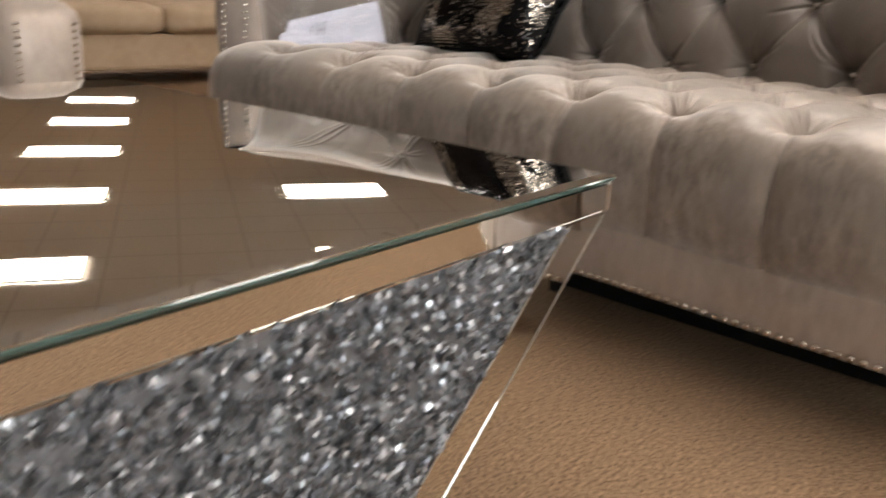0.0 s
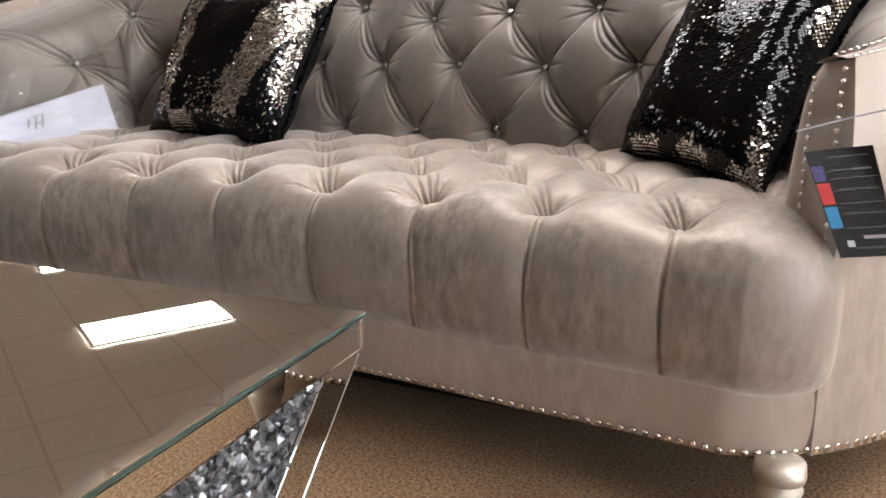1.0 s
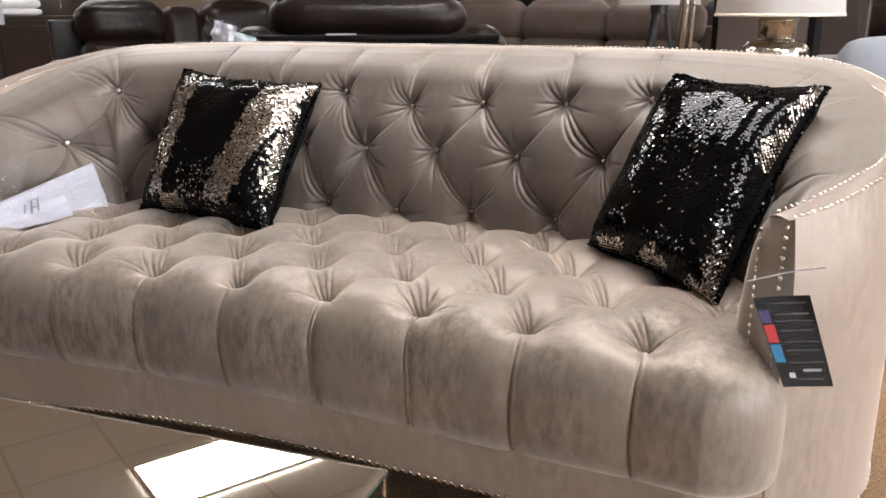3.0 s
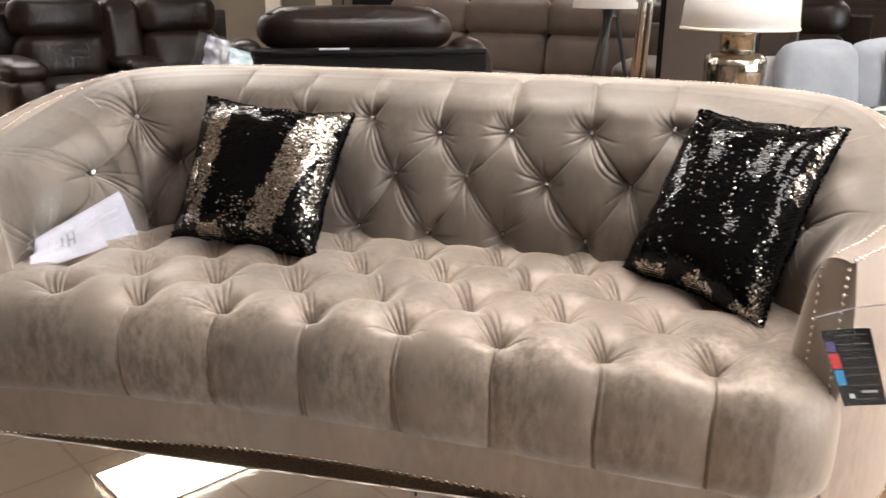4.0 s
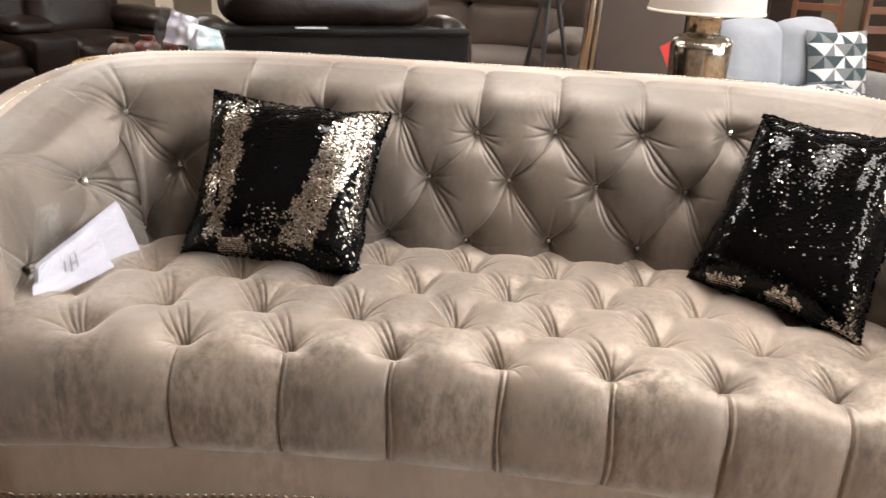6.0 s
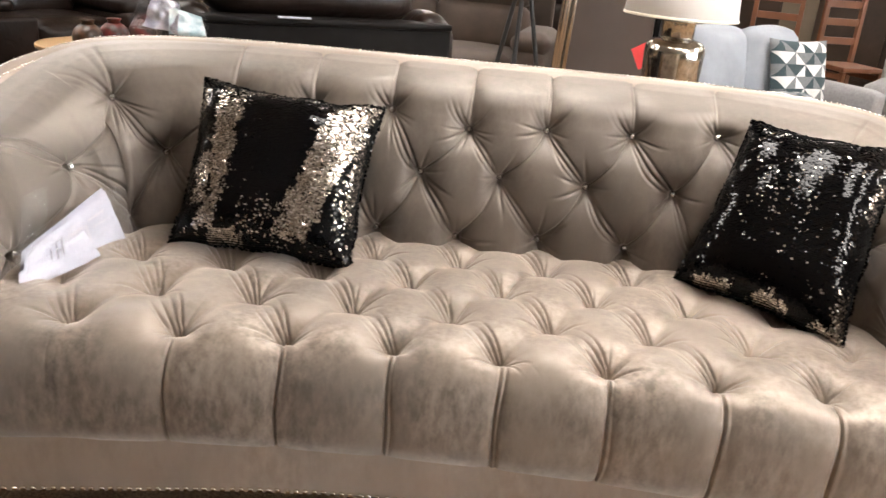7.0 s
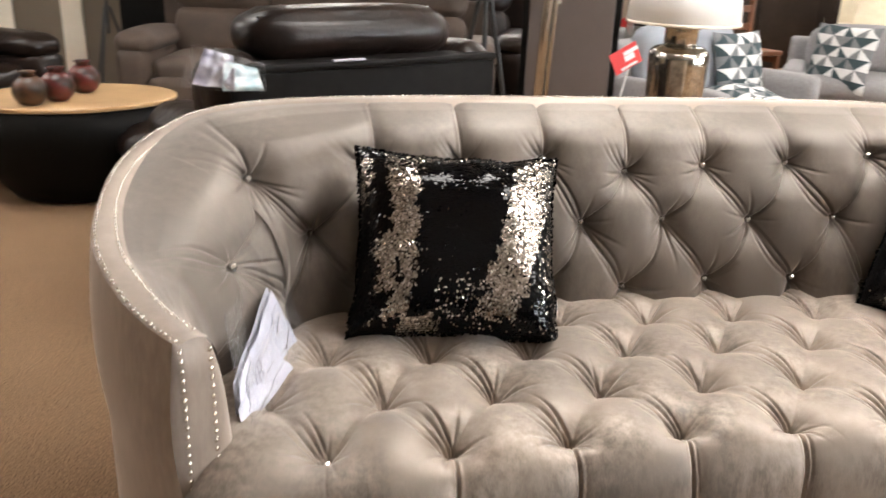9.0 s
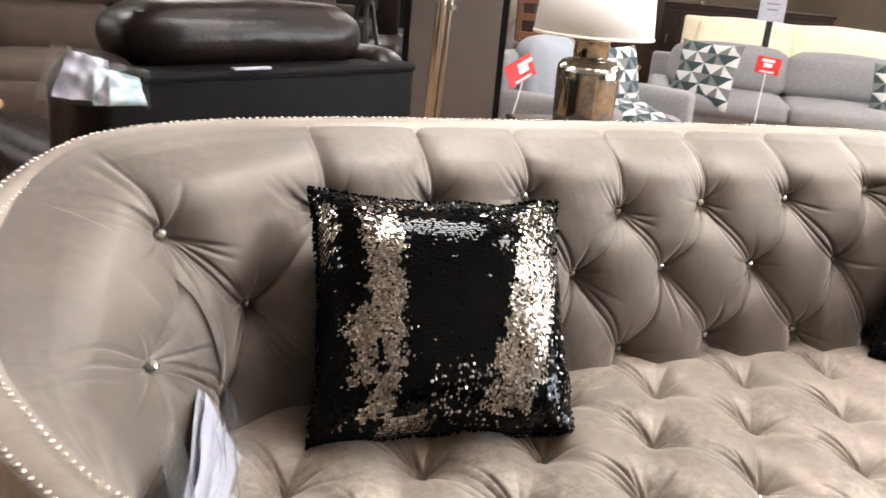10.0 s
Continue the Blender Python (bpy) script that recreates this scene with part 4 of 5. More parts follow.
def crumpled(name, corners4, material, parent, seed, amp=0.012, n=26, label="", thick=0.0008, freq=5.0):
    """A sheet between four corners with broken folds and curled edges."""
    a, b, c, d = (Vector(p) for p in corners4)
    nrm = (b - a).cross(d - a).normalized()
    top, low = [], []
    for i in range(n + 1):
        for j in range(n + 1):
            s, t = i / n, j / n
            p = (a * (1 - s) + b * s) * (1 - t) + (d * (1 - s) + c * s) * t
            w = noise.noise(Vector((s * freq * 0.6, t * freq * 0.6, seed))) + 0.25 * noise.noise(Vector((s * freq * 1.5, t * freq * 1.5, seed + 4)))
            p = p + nrm * (amp * w)
            top.append(p)
            low.append(p - nrm * thick)
    m = (n + 1) ** 2
    faces = grid_faces(n + 1, n + 1)
    return link(name, mesh_of(name, top + low, faces + [tuple(m + v for v in f[::-1]) for f in faces], material, True), parent, label)


def brochure():
    base = empty("brochure_sleeve", -0.86, 0.15, 0.5)
    tagged(base, "white printed papers in a clear sleeve against the sofa arm", "brochure")
    o = np.array((-0.86, 0.15, 0.5))
    at = lambda *p: np.array(p) - o
    # low near, low far, high far, high near
    quad = [at(-.905, .062, .462), at(-.815, .375, .470), at(-.868, .385, .590), at(-.912, .095, .528)]
    crumpled("front_sheet", quad, PAPER, base, 3, 0.005, label="white sheet with grey printing")
    crumpled("back_sheet", [p + np.array((-.010, .006, .004)) for p in quad], PAPER, base, 8, 0.003)
    fold = [at(-.902, .045, .462), at(-.822, .250, .474), at(-.868, .270, .526), at(-.912, .065, .498)]
    crumpled("folded_sheet", fold, PAPER, base, 5, 0.006, 16)
    for s0, s1, t0, t1, mat in ((.36, .38, .30, .72, PRINT_GREY), (.30, .32, .35, .72, PRINT_GREY), (.32, .36, .5, .55, PRINT_GREY), (.24, .26, .42, .7, PRINT_GREY),
                                (.27, .40, .74, .76, PRINT_GREY), (.27, .40, .26, .28, PRINT_PALE), (.64, .66, .30, .70, PRINT_PALE), (.52, .535, .30, .72, PRINT_PALE), (.46, .62, .66, .72, PRINT_PALE), (.46, .58, .5, .54, PRINT_PALE), (.46, .62, .80, .83, PRINT_PALE), (.68, .88, .72, .76, PRINT_PALE), (.7, .86, .55, .58, PRINT_PALE)):
        verts, faces = on_sheet(quad, s0, s1, t0, t1, 0.0065, 0.0)
        link("print_bar", mesh_of("print_bar", verts, faces, mat, False), base)
    sleeve = [p + (p - sum(quad) / 4) * 0.10 + np.array((0.022, -0.004, 0.008)) for p in quad]
    ob = crumpled("plastic_sleeve", sleeve, PLASTIC, base, 14, 0.018, 26, "clear crinkled plastic sleeve", 0.0006)
    ob.visible_shadow = False
    flap = [at(-.908, .05, .515), at(-.880, .13, .525), at(-.920, .22, .645), at(-.935, .15, .640)]
    ob = crumpled("sleeve_flap", flap, PLASTIC, base, 21, 0.012, 18, "upturned flap of the clear sleeve", 0.0006, 3.0)
    ob.visible_shadow = False


def hang_tag():
    base = empty("hang_tag", 0.975, -0.085, 0.55)
    tagged(base, "black product card with coloured blocks in a clear bag", "hang tag")
    o = np.array((0.975, -0.085, 0.55))
    quad = [np.array(p) - o for p in ((.988, -.056, .433), (1.060, -.046, .443), (1.010, -.048, .588), (.928, -.056, .575))]
    sheet("card", quad, CARD_BLACK, base, -0.004, 8)
    for s0, s1, t0, t1, mat in ((.02, .2, .72, .86, PURPLE), (.02, .22, .50, .70, RED), (.02, .22, .28, .48, BLUE), (.28, .95, .73, .735, PRINT_GREY), (.28, .95, .50, .505, PRINT_GREY), (.28, .95, .27, .275, PRINT_GREY),
                                (.3, .55, .80, .815  , PRINT_DIM), (.6, .9, .80, .815, PRINT_GREY), (.3, .6, .62, .635  , PRINT_DIM), (.65, .9, .62, .635, PRINT_DIM), (.3, .62, .4, .415, PRINT_DIM),
                                (.66, .92, .4, .415, PRINT_DIM), (.5, .85, .17, .2, PRINT_PALE), (.2, .32, .1, .16, WHITE), (.3, .85, .08, .095, PRINT_DIM), (.3, .9, .92, .935, PRINT_DIM)):
        verts, faces = on_sheet(quad, s0, s1, t0, t1, 0.0011, -0.004)
        link("print_bar", mesh_of("print_bar", verts, faces, mat, False), base)
    bag = [np.array(p) - o for p in ((.975, -.062, .426), (1.090, -.050, .430), (1.024, -.050, .644), (.914, -.062, .610))]
    ob = sheet("clear_bag", bag, PLASTIC, base, -0.01, 14, "clear plastic bag", 0.0008)
    ob.visible_shadow = False
    verts, faces = on_sheet(bag, 0.0, 1.0, .958, .968, 0.001, -0.01)
    link("bag_seal", mesh_of("bag_seal", verts, faces, PRINT_PALE, False), base)


brochure()
hang_tag()


# ---- upholstered seating of the showroom ----
def tilt(deg):
    return Matrix.Rotation(radians(deg), 4, "X")


def recliner(name, label, x, y, turn, seats, skin, arm=0.24, depth=0.95, high=1.02, back_skin=None, group=""):
    """A reclining seat group: its front looks to its own minus y."""
    base = empty(name, x, y, 0, turn)
    tagged(base, label, "sofa" if len(seats) > 1 else "recliner", group)
    width = sum(w for _, w in seats) + 2 * arm
    part("base_frame", box(width - 0.06, depth - 0.16, 0.10, 0, 0.02, 0.0, 0.01), BLACK_VINYL, base)
    part("back_panel", box(width - 0.12, 0.06, high - 0.14, 0, depth / 2 - 0.05, 0.06, 0.02), back_skin or skin, base)
    left = -width / 2
    for s in (-1, 1):
        ax = s * (width / 2 - arm / 2)
        part("arm", cushion(arm, depth - 0.12, 0.50, ax, -0.04, 0.06, 0.012, 0.06), skin, base, smooth=True)
        part("arm_pad", cushion(arm + 0.03, depth - 0.20, 0.14, ax, -0.05, 0.52, 0.02, 0.065), skin, base, "padded arm top", smooth=True)
    cx = left + arm
    for kind, w in seats:
        mid = cx + w / 2
        if kind == "seat":
            part("footrest", cushion(w - 0.015, 0.10, 0.30, mid, -depth / 2 + 0.06, 0.08, 0.012, 0.04), skin, base, smooth=True)
            part("seat_cushion", cushion(w - 0.01, depth - 0.30, 0.22, mid, -0.08, 0.28, 0.025, 0.07), skin, base, smooth=True)
            part("lumbar_cushion", cushion(w - 0.01, 0.24, 0.36, mid, depth / 2 - 0.25, 0.44, 0.03, 0.08, tilt(-10)), skin, base, smooth=True)
            part("head_cushion", cushion(w - 0.01, 0.23, 0.30, mid, depth / 2 - 0.20, 0.76, 0.03, 0.09, tilt(-6)), skin, base, smooth=True)
        else:
            part("console", box(w - 0.01, depth - 0.25, 0.50, mid, -0.10, 0.04, 0.03, 3), skin, base, smooth=True)
            part("console_lid", cushion(w - 0.02, 0.42, 0.09, mid, 0.02, 0.53, 0.012, 0.035), skin, base, smooth=True)
            part("console_back", cushion(w - 0.01, 0.22, 0.58, mid, depth / 2 - 0.21, 0.44, 0.02, 0.07, tilt(-8)), skin, base, smooth=True)
        cx += w
    return base


recliner("reclining_loveseat", "dark brown leather reclining loveseat with a centre console", -3.264, 3.825, 57.3, [("seat", .60), ("console", .30), ("seat", .60)], DARK_LEATHER)
recliner("leather_armchair_recliner", "dark leather recliner in a row behind the lamps", 0.35, 5.35, -20, [("seat", .58)], DARK_LEATHER, group="leather recliners")
recliner("leather_armchair_recliner", "dark leather recliner in a row behind the lamps", 1.45, 5.75, -15, [("seat", .58)], DARK_LEATHER, group="leather recliners")
recliner("reclining_sofa", "brown suede reclining sofa with pillow arms", -0.80, 4.80, -10.0, [("seat", .69), ("seat", .69), ("seat", .69)], BROWN_SUEDE, arm=0.22, high=0.97)


def recliner_from_behind():
    base = empty("leather_recliner", -0.575, 1.53, 0, 28.0)
    tagged(base, "dark leather recliner with a thick headrest roll, its back turned", "recliner")
    part("back_panel", box(1.0, 0.05, 0.80, 0, 0.03, 0.10, 0.012, 2), BLACK_VINYL, base, "flat black cloth back")
    part("back_ledge", box(1.0, 0.13, 0.025, 0, 0.06, 0.892, 0.01, 2), BLACK_VINYL, base)
    part("headrest", cushion(0.76, 0.24, 0.165, -0.005, 0.20, 0.90, 0.014, 0.078), DARK_LEATHER, base, "long stuffed leather headrest", smooth=True)
    part("headrest_seam", box(0.66, 0.012, 0.008, -0.03, 0.13, 1.042, 0.003, 1), DARK_LEATHER, base)
    part("back_cushion", cushion(0.78, 0.26, 0.50, -0.02, 0.24, 0.42, 0.02, 0.09), DARK_LEATHER, base, smooth=True)
    part("seat_cushion", cushion(0.62, 0.60, 0.22, 0, 0.52, 0.26, 0.02, 0.07), DARK_LEATHER, base, smooth=True)
    for s in (-1, 1):
        part("arm", cushion(0.20, 0.82, 0.54, s * 0.42, 0.45, 0.06, 0.015, 0.08), DARK_LEATHER, base, smooth=True)
        part("arm_pad", cushion(0.22, 0.74, 0.16, s * 0.43, 0.42, 0.53, 0.02, 0.075), DARK_LEATHER, base, smooth=True)
        part("shoulder", cushion(0.18, 0.26, 0.34, s * 0.45, 0.15, 0.60, 0.012, 0.08), DARK_LEATHER, base, smooth=True)
    part("base_frame", box(0.9, 0.75, 0.10, 0, 0.45, 0, 0.01), BLACK_VINYL, base)
    label_bm = box(0.115, 0.02, 0.006, -0.11, -0.002, 0.917, 0.001, 1)
    part("paper_strip", label_bm, PAPER, base, "white paper strip")


recliner_from_behind()


def bagged_card():
    base = empty("bagged_tag", -1.045, 1.29, 0.945)
    tagged(base, "teal and white card in a crumpled clear plastic bag", "tag")
    crumpled("leaflet", [(-.085, -.02, -.075), (.03, .0, -.095), (.035, .0, .005), (-.045, -.02, .03)], PAPER_LILAC, base, 6, 0.03, 16, "crumpled white leaflet", freq=4.0)
    crumpled("card", [(.0, -.012, -.095), (.115, .028, -.10), (.098, .028, -.035), (.005, -.012, -.005)], TEAL, base, 2, 0.014, 14, "pale teal and white printed card")
    ob = crumpled("plastic_bag", [(-.12, -.034, -.085), (.125, .012, -.105), (.12, .012, -.015), (-.075, -.034, .05)], PLASTIC, base, 9, 0.03, 16, "crumpled clear plastic bag", 0.0008, 5.0)
    ob.visible_shadow = False


bagged_card()


def round_table():
    base = empty("round_coffee_table", -1.99, 3.16, 0, 15.0)
    tagged(base, "oval golden oak coffee table on a black bowl base", "coffee table")
    oval = Matrix.Diagonal((1.10, 0.84, 1.0, 1.0))
    top = lathe([(.445, .0), (.452, .004), (.452, .018), (.446, .022)], 64, 0, 0, .478)
    bowl = lathe([(.24, 0), (.285, .012), (.345, .08), (.40, .18), (.437, .32), (.448, .476)], 64)
    for bm in (top, bowl):
        bm.transform(oval)
    part("tabletop", top, WOOD_TOP, base, "golden oak top")
    part("bowl_base", bowl, BLACK_LACQUER, base, "black bowl-shaped base", True)


def vase(x, y, z, r, mat, label):
    base = empty("round_vase", x, y, z)
    tagged(base, label, "vase", "vases on the round table")
    prof = [(r * math.sin(a) if a > 0.42 else r * 0.42, r * 0.95 * (1 - math.cos(a)) - 0.0) for a in np.linspace(0.42, 2.7, 14)]
    prof = [(p, h - prof[0][1]) for p, h in prof]
    top = prof[-1][1]
    part("body", lathe(prof, 28), mat, base, smooth=True)
    part("neck", lathe([(r * .43, top), (r * .40, top + .012), (r * .50, top + .022), (r * .46, top + .024)], 28), mat, base, smooth=True)


round_table()
vase(-2.11, 2.90, .500, .078, DARK_GLAZE, "mottled dark brown glazed round vase")
vase(-2.02, 3.02, .500, .080, RED_GLAZE, "mottled red glazed round vase")
vase(-1.96, 3.26, .500, .08, RED_GLAZE, "red and brown glazed round vase")


def footstool():
    base = empty("leather_footstool", -1.46, 2.98, 0, 20)
    tagged(base, "dark grey-brown rounded leather footstool", "footstool")
    part("pad", cushion(0.55, 0.45, 0.18, 0, 0, 0.22, 0.02, 0.085), DARK_LEATHER, base, smooth=True)
    part("frame", box(0.46, 0.36, 0.20, 0, 0, 0.02, 0.02), BLACK_VINYL, base)


footstool()


def end_table():
    base = empty("end_table", 0.86, 2.42, 0)
    tagged(base, "dark wooden end table under the lamp", "table")
    part("tabletop", box(0.52, 0.52, 0.03, 0, 0, 0.57, 0.006), DARK_WOOD, base)
    for sx in (-1, 1):
        for sy in (-1, 1):
            part("leg", box(0.045, 0.045, 0.57, sx * 0.22, sy * 0.22, 0, 0.004), DARK_WOOD, base)


def table_lamp():
    base = empty("table_lamp", 0.843, 2.42, 0.60)
    tagged(base, "mercury glass bottle lamp with a white drum shade", "lamp")
    part("glass_body", lathe([(.10, 0), (.122, .008), (.128, .03), (.133, .20), (.134, .235), (.129, .258), (.112, .276), (.084, .284)], 48), MERCURY, base, "mottled mercury glass bottle", True)
    part("neck", lathe([(.072, .284), (.074, .30), (.074, .355), (.082, .360), (.082, .372), (.03, .376)], 40), MERCURY, base, smooth=True)
    part("stem", lathe([(.008, .37), (.008, .62)], 12), CHROME, base)
    shade = lathe([(.250, .380), (.222, .69)], 56)
    bmesh.ops.delete(shade, geom=[f for f in shade.faces if len(f.verts) > 4], context="FACES_ONLY")
    ob = part("shade", shade, SHADE, base, "white fabric drum shade", True)
    ob.modifiers.new("thick", "SOLIDIFY").thickness = 0.003
    for h, r in ((.380, .2515), (.678, .2245)):
        part("shade_hem", lathe([(r, h), (r + .002, h + .004), (r, h + .012)], 56), TRIM_PAINT, base, smooth=True)


def tripod_lamp():
    base = empty("tripod_floor_lamp", 0.17, 3.62, 0)
    tagged(base, "black tripod floor lamp with a cream shade", "lamp")
    for a in (0.4, 2.5, 4.6):
        part("leg", rod((0.26 * math.cos(a), 0.26 * math.sin(a), 0), (0.03 * math.cos(a), 0.03 * math.sin(a), 1.02), 0.016, 10, 0.013), BLACK_METAL, base)
    part("collar", lathe([(.05, 0.98), (.05, 1.03), (.02, 1.05)], 20), BLACK_METAL, base)
    shade = lathe([(.225, 1.03), (.19, 1.34)], 48)
    bmesh.ops.delete(shade, geom=[f for f in shade.faces if len(f.verts) > 4], context="FACES_ONLY")
    ob = part("shade", shade, SHADE, base, "cream drum shade", True)
    ob.modifiers.new("thick", "SOLIDIFY").thickness = 0.003


def steel_pole():
    base = empty("steel_display_pole", 0.36, 3.05, 0)
    base.matrix_basis = pose(0.36, 3.05, 0.006, 0, 2.2, 0)
    tagged(base, "brushed steel double display pole on a round foot", "pole")
    part("foot", lathe([(.15, 0), (.15, .012), (.03, .02)], 32), CHROME, base)
    part("tube", lathe([(.026, .012), (.026, 2.2)], 20, -.014), CHROME, base, smooth=True)
    part("tube", lathe([(.014, .012), (.014, 2.2)], 16, .026), CHROME, base, smooth=True)
    for z in (1.07, 1.5):
        part("clamp", lathe([(.05, z), (.05, z + .02)], 20), CHROME, base)
    part("knob", rod((.03, -.03, 1.02), (.03, -.055, 1.02), 0.011), CHROME, base)


end_table()
table_lamp()
tripod_lamp()
steel_pole()


def tall_panel():
    base = empty("tall_cabinet_side", 0.73, 3.78, 0, -18)
    tagged(base, "tall taupe painted display panel with black edges", "panel")
    part("board", box(0.50, 0.10, 2.45, 0, 0, 0, 0.004), TAUPE_PANEL, base)
    for s in (-1, 1):
        part("edge", box(0.035, 0.12, 2.45, s * 0.27, 0.02, 0, 0.002), BLACK_LACQUER, base)


def mirror_frame():
    base = empty("leaning_mirror", 1.12, 4.25, 0, -20)
    tagged(base, "tall grey-framed standing mirror", "mirror")
    part("glass", box(0.24, 0.01, 1.75, 0, 0, 0.05), MIRROR, base)
    for s in (-1, 1):
        part("frame_side", box(0.05, 0.04, 1.85, s * 0.145, 0, 0, 0.006), CHROME, base)
    part("frame_top", box(0.34, 0.04, 0.05, 0, 0, 1.85, 0.006), CHROME, base)


tall_panel()
mirror_frame()


def fabric_sofa(name, label, x, y, turn, width, skin, seats=2, depth=0.9, back=0.84, arm=0.16, arm_h=0.62, group="", cushion_skin=None, seat_z=0.30, cushion_top=0.88):
    base = empty(name, x, y, 0, turn)
    tagged(base, label, "sofa", group)
    part("seat_frame", box(width, depth - 0.1, 0.20, 0, 0.03, 0.10, 0.02), skin, base)
    part("back_frame", box(width, 0.16, back - 0.16, 0, depth / 2 - 0.10, 0.12, 0.04, 3), skin, base, smooth=True)
    for s in (-1, 1):
        part("arm", cushion(arm, depth - 0.08, arm_h - 0.12, s * (width / 2 - arm / 2), -0.01, 0.12, 0.008, 0.045), skin, base, smooth=True)
        for f in (-1, 1):
            part("leg", rod((s * (width / 2 - .08), f * (depth / 2 - .12), 0.10), (s * (width / 2 - .06), f * (depth / 2 - .10), 0), 0.026, 10, 0.016), DARK_WOOD, base)
    w = (width - 2 * arm) / seats
    for i in range(seats):
        mid = -width / 2 + arm + w * (i + 0.5)
        part("seat_cushion", cushion(w - 0.01, depth - 0.22, 0.17, mid, -0.08, seat_z, 0.02, 0.055), skin, base, smooth=True)
        part("back_cushion", cushion(w - 0.01, 0.20, cushion_top - seat_z - 0.14, mid, depth / 2 - 0.27, seat_z + 0.14, 0.03, 0.08, tilt(-9)), cushion_skin or skin, base, smooth=True)
    return base


def star_pillow(x, y, z, turn, lean, size=0.44):
    """A pillow of triangles that meet in stars, each triangle a patch of its own tone."""
    base = new("patterned_pillow")
    base.matrix_basis = pose(x, y, z, 0, 0, turn) @ pose(0, 0, 0, lean, 0, 0)
    tagged(base, "throw pillow with a grey, white and teal triangle star pattern", "pillow", "patterned throw pillows")

    def place(a, b, side):
        k = 1 - 0.07 * (1 - b * b)
        m = 1 - 0.07 * (1 - a * a)
        return (a * size / 2 * k, -side * 0.065 * max(0, (1 - a ** 4) * (1 - b ** 4)) ** 0.6, b * size / 2 * m)
    n, sub = 6, 3
    m = n * sub
    verts = [place(-1 + 2 * i / m, -1 + 2 * j / m, 1) for i in range(m + 1) for j in range(m + 1)]
    faces, tones = [], []
    for i in range(m):
        for j in range(m):
            bi, bj, fi, fj = i // sub, j // sub, i % sub, j % sub
            v00, v10, v11, v01 = i * (m + 1) + j, (i + 1) * (m + 1) + j, (i + 1) * (m + 1) + j + 1, i * (m + 1) + j + 1
            if (bi + bj) % 2:
                tris = ((v00, v10, v11), fi >= fj), ((v00, v11, v01), fi > fj)
            else:
                tris = ((v00, v10, v01), fi + fj < sub), ((v10, v11, v01), fi + fj < sub - 1)
            for t, first in tris:
                k = 0 if first else 1
                faces.append(t)
                tones.append((bi * 2 + bj * 3 + k * (1 + (bi + bj) % 2)) % 3)
    me = mesh_of("front_cloth", verts, faces, PRINT_TEAL)
    me.materials.append(PRINT_WHITECLOTH)
    me.materials.append(PRINT_GREYCLOTH)
    me.polygons.foreach_set("material_index", tones)
    link("front_cloth", me, base)
    m = 12
    verts = [place(-1 + 2 * i / m, -1 + 2 * j / m, -1) for i in range(m + 1) for j in range(m + 1)]
    link("back_cloth", mesh_of("back_cloth", verts, grid_faces(m + 1, m + 1), PRINT_GREYCLOTH), base)


fabric_sofa("grey_loveseat", "light grey tweed loveseat with pale loose back cushions", 1.715, 3.843, 36, 1.36, GREY_CLOTH, cushion_skin=PALE_CLOTH, group="grey sofas", back=0.80, arm_h=0.55, seat_z=0.23, cushion_top=0.84)
fabric_sofa("grey_sofa", "light grey tweed sofa with patterned pillows", 3.80, 4.55, -33, 2.1, GREY_CLOTH, group="grey sofas", back=0.70, arm_h=0.48, seat_z=0.27, cushion_top=0.77)
fabric_sofa("tan_sofa", "tan linen sofa with loose cushions", -3.98, 1.25, 90, 2.0, TAN_CLOTH)
fabric_sofa("cream_sofa", "cream leather tufted sofa", 5.6, 6.6, -35, 2.3, CREAM_CLOTH, back=0.92)
star_pillow(1.98, 4.05, 0.57, 26, -14, 0.48)
star_pillow(1.87, 3.58, 0.43, 24, -74)
star_pillow(3.10, 4.66, 0.57, -62, -14, 0.50)
star_pillow(4.35, 3.98, 0.56, -33, -14)


# ---- matching accent chair beside the coffee table ----
def accent_chair():
    base = empty("velvet_accent_chair", -1.50, -0.83, 0, 90)
    tagged(base, "taupe velvet accent chair with nailhead arm fronts", "chair")
    for s in (-1, 1):
        part("arm", cushion(0.23, 0.74, 0.42, s * 0.35, 0.01, 0.14, 0.012, 0.06), VELVET_PLAIN_LIT, base, smooth=True)
    part("seat_cushion", cushion(0.47, 0.62, 0.20, 0, -0.06, 0.26, 0.025, 0.06), VELVET_SHADED, base, smooth=True)
    part("seat_rail", box(0.90, 0.66, 0.13, 0, 0.02, 0.13, 0.02), VELVET_PLAIN_LIT, base)
    part("backrest", cushion(0.90, 0.16, 0.60, 0, 0.34, 0.20, 0.015, 0.07), VELVET_SHADED, base, smooth=True)
    for sx in (-1, 1):
        for sy in (-1, 1):
            part("leg", lathe([(.016, 0), (.02, .01), (.018, .03), (.028, .08), (.03, .14)], 20, sx * 0.36, sy * 0.26), SILVER_LEG, base, smooth=True)
    bm = bmesh.new()
    bmesh.ops.create_uvsphere(bm, u_segments=8, v_segments=4, radius=0.0055)
    head = bpy.data.meshes.new("nailhead")
    bm.to_mesh(head)
    bm.free()
    head.materials.append(NICKEL)
    for s in (-1, 1):
        for col in (-0.07, 0.07):
            for z in np.arange(0.20, 0.51, 0.017):
                link("nailhead", head, base, m=Matrix.Translation((s * 0.35 + col, -0.367, z)))


accent_chair()


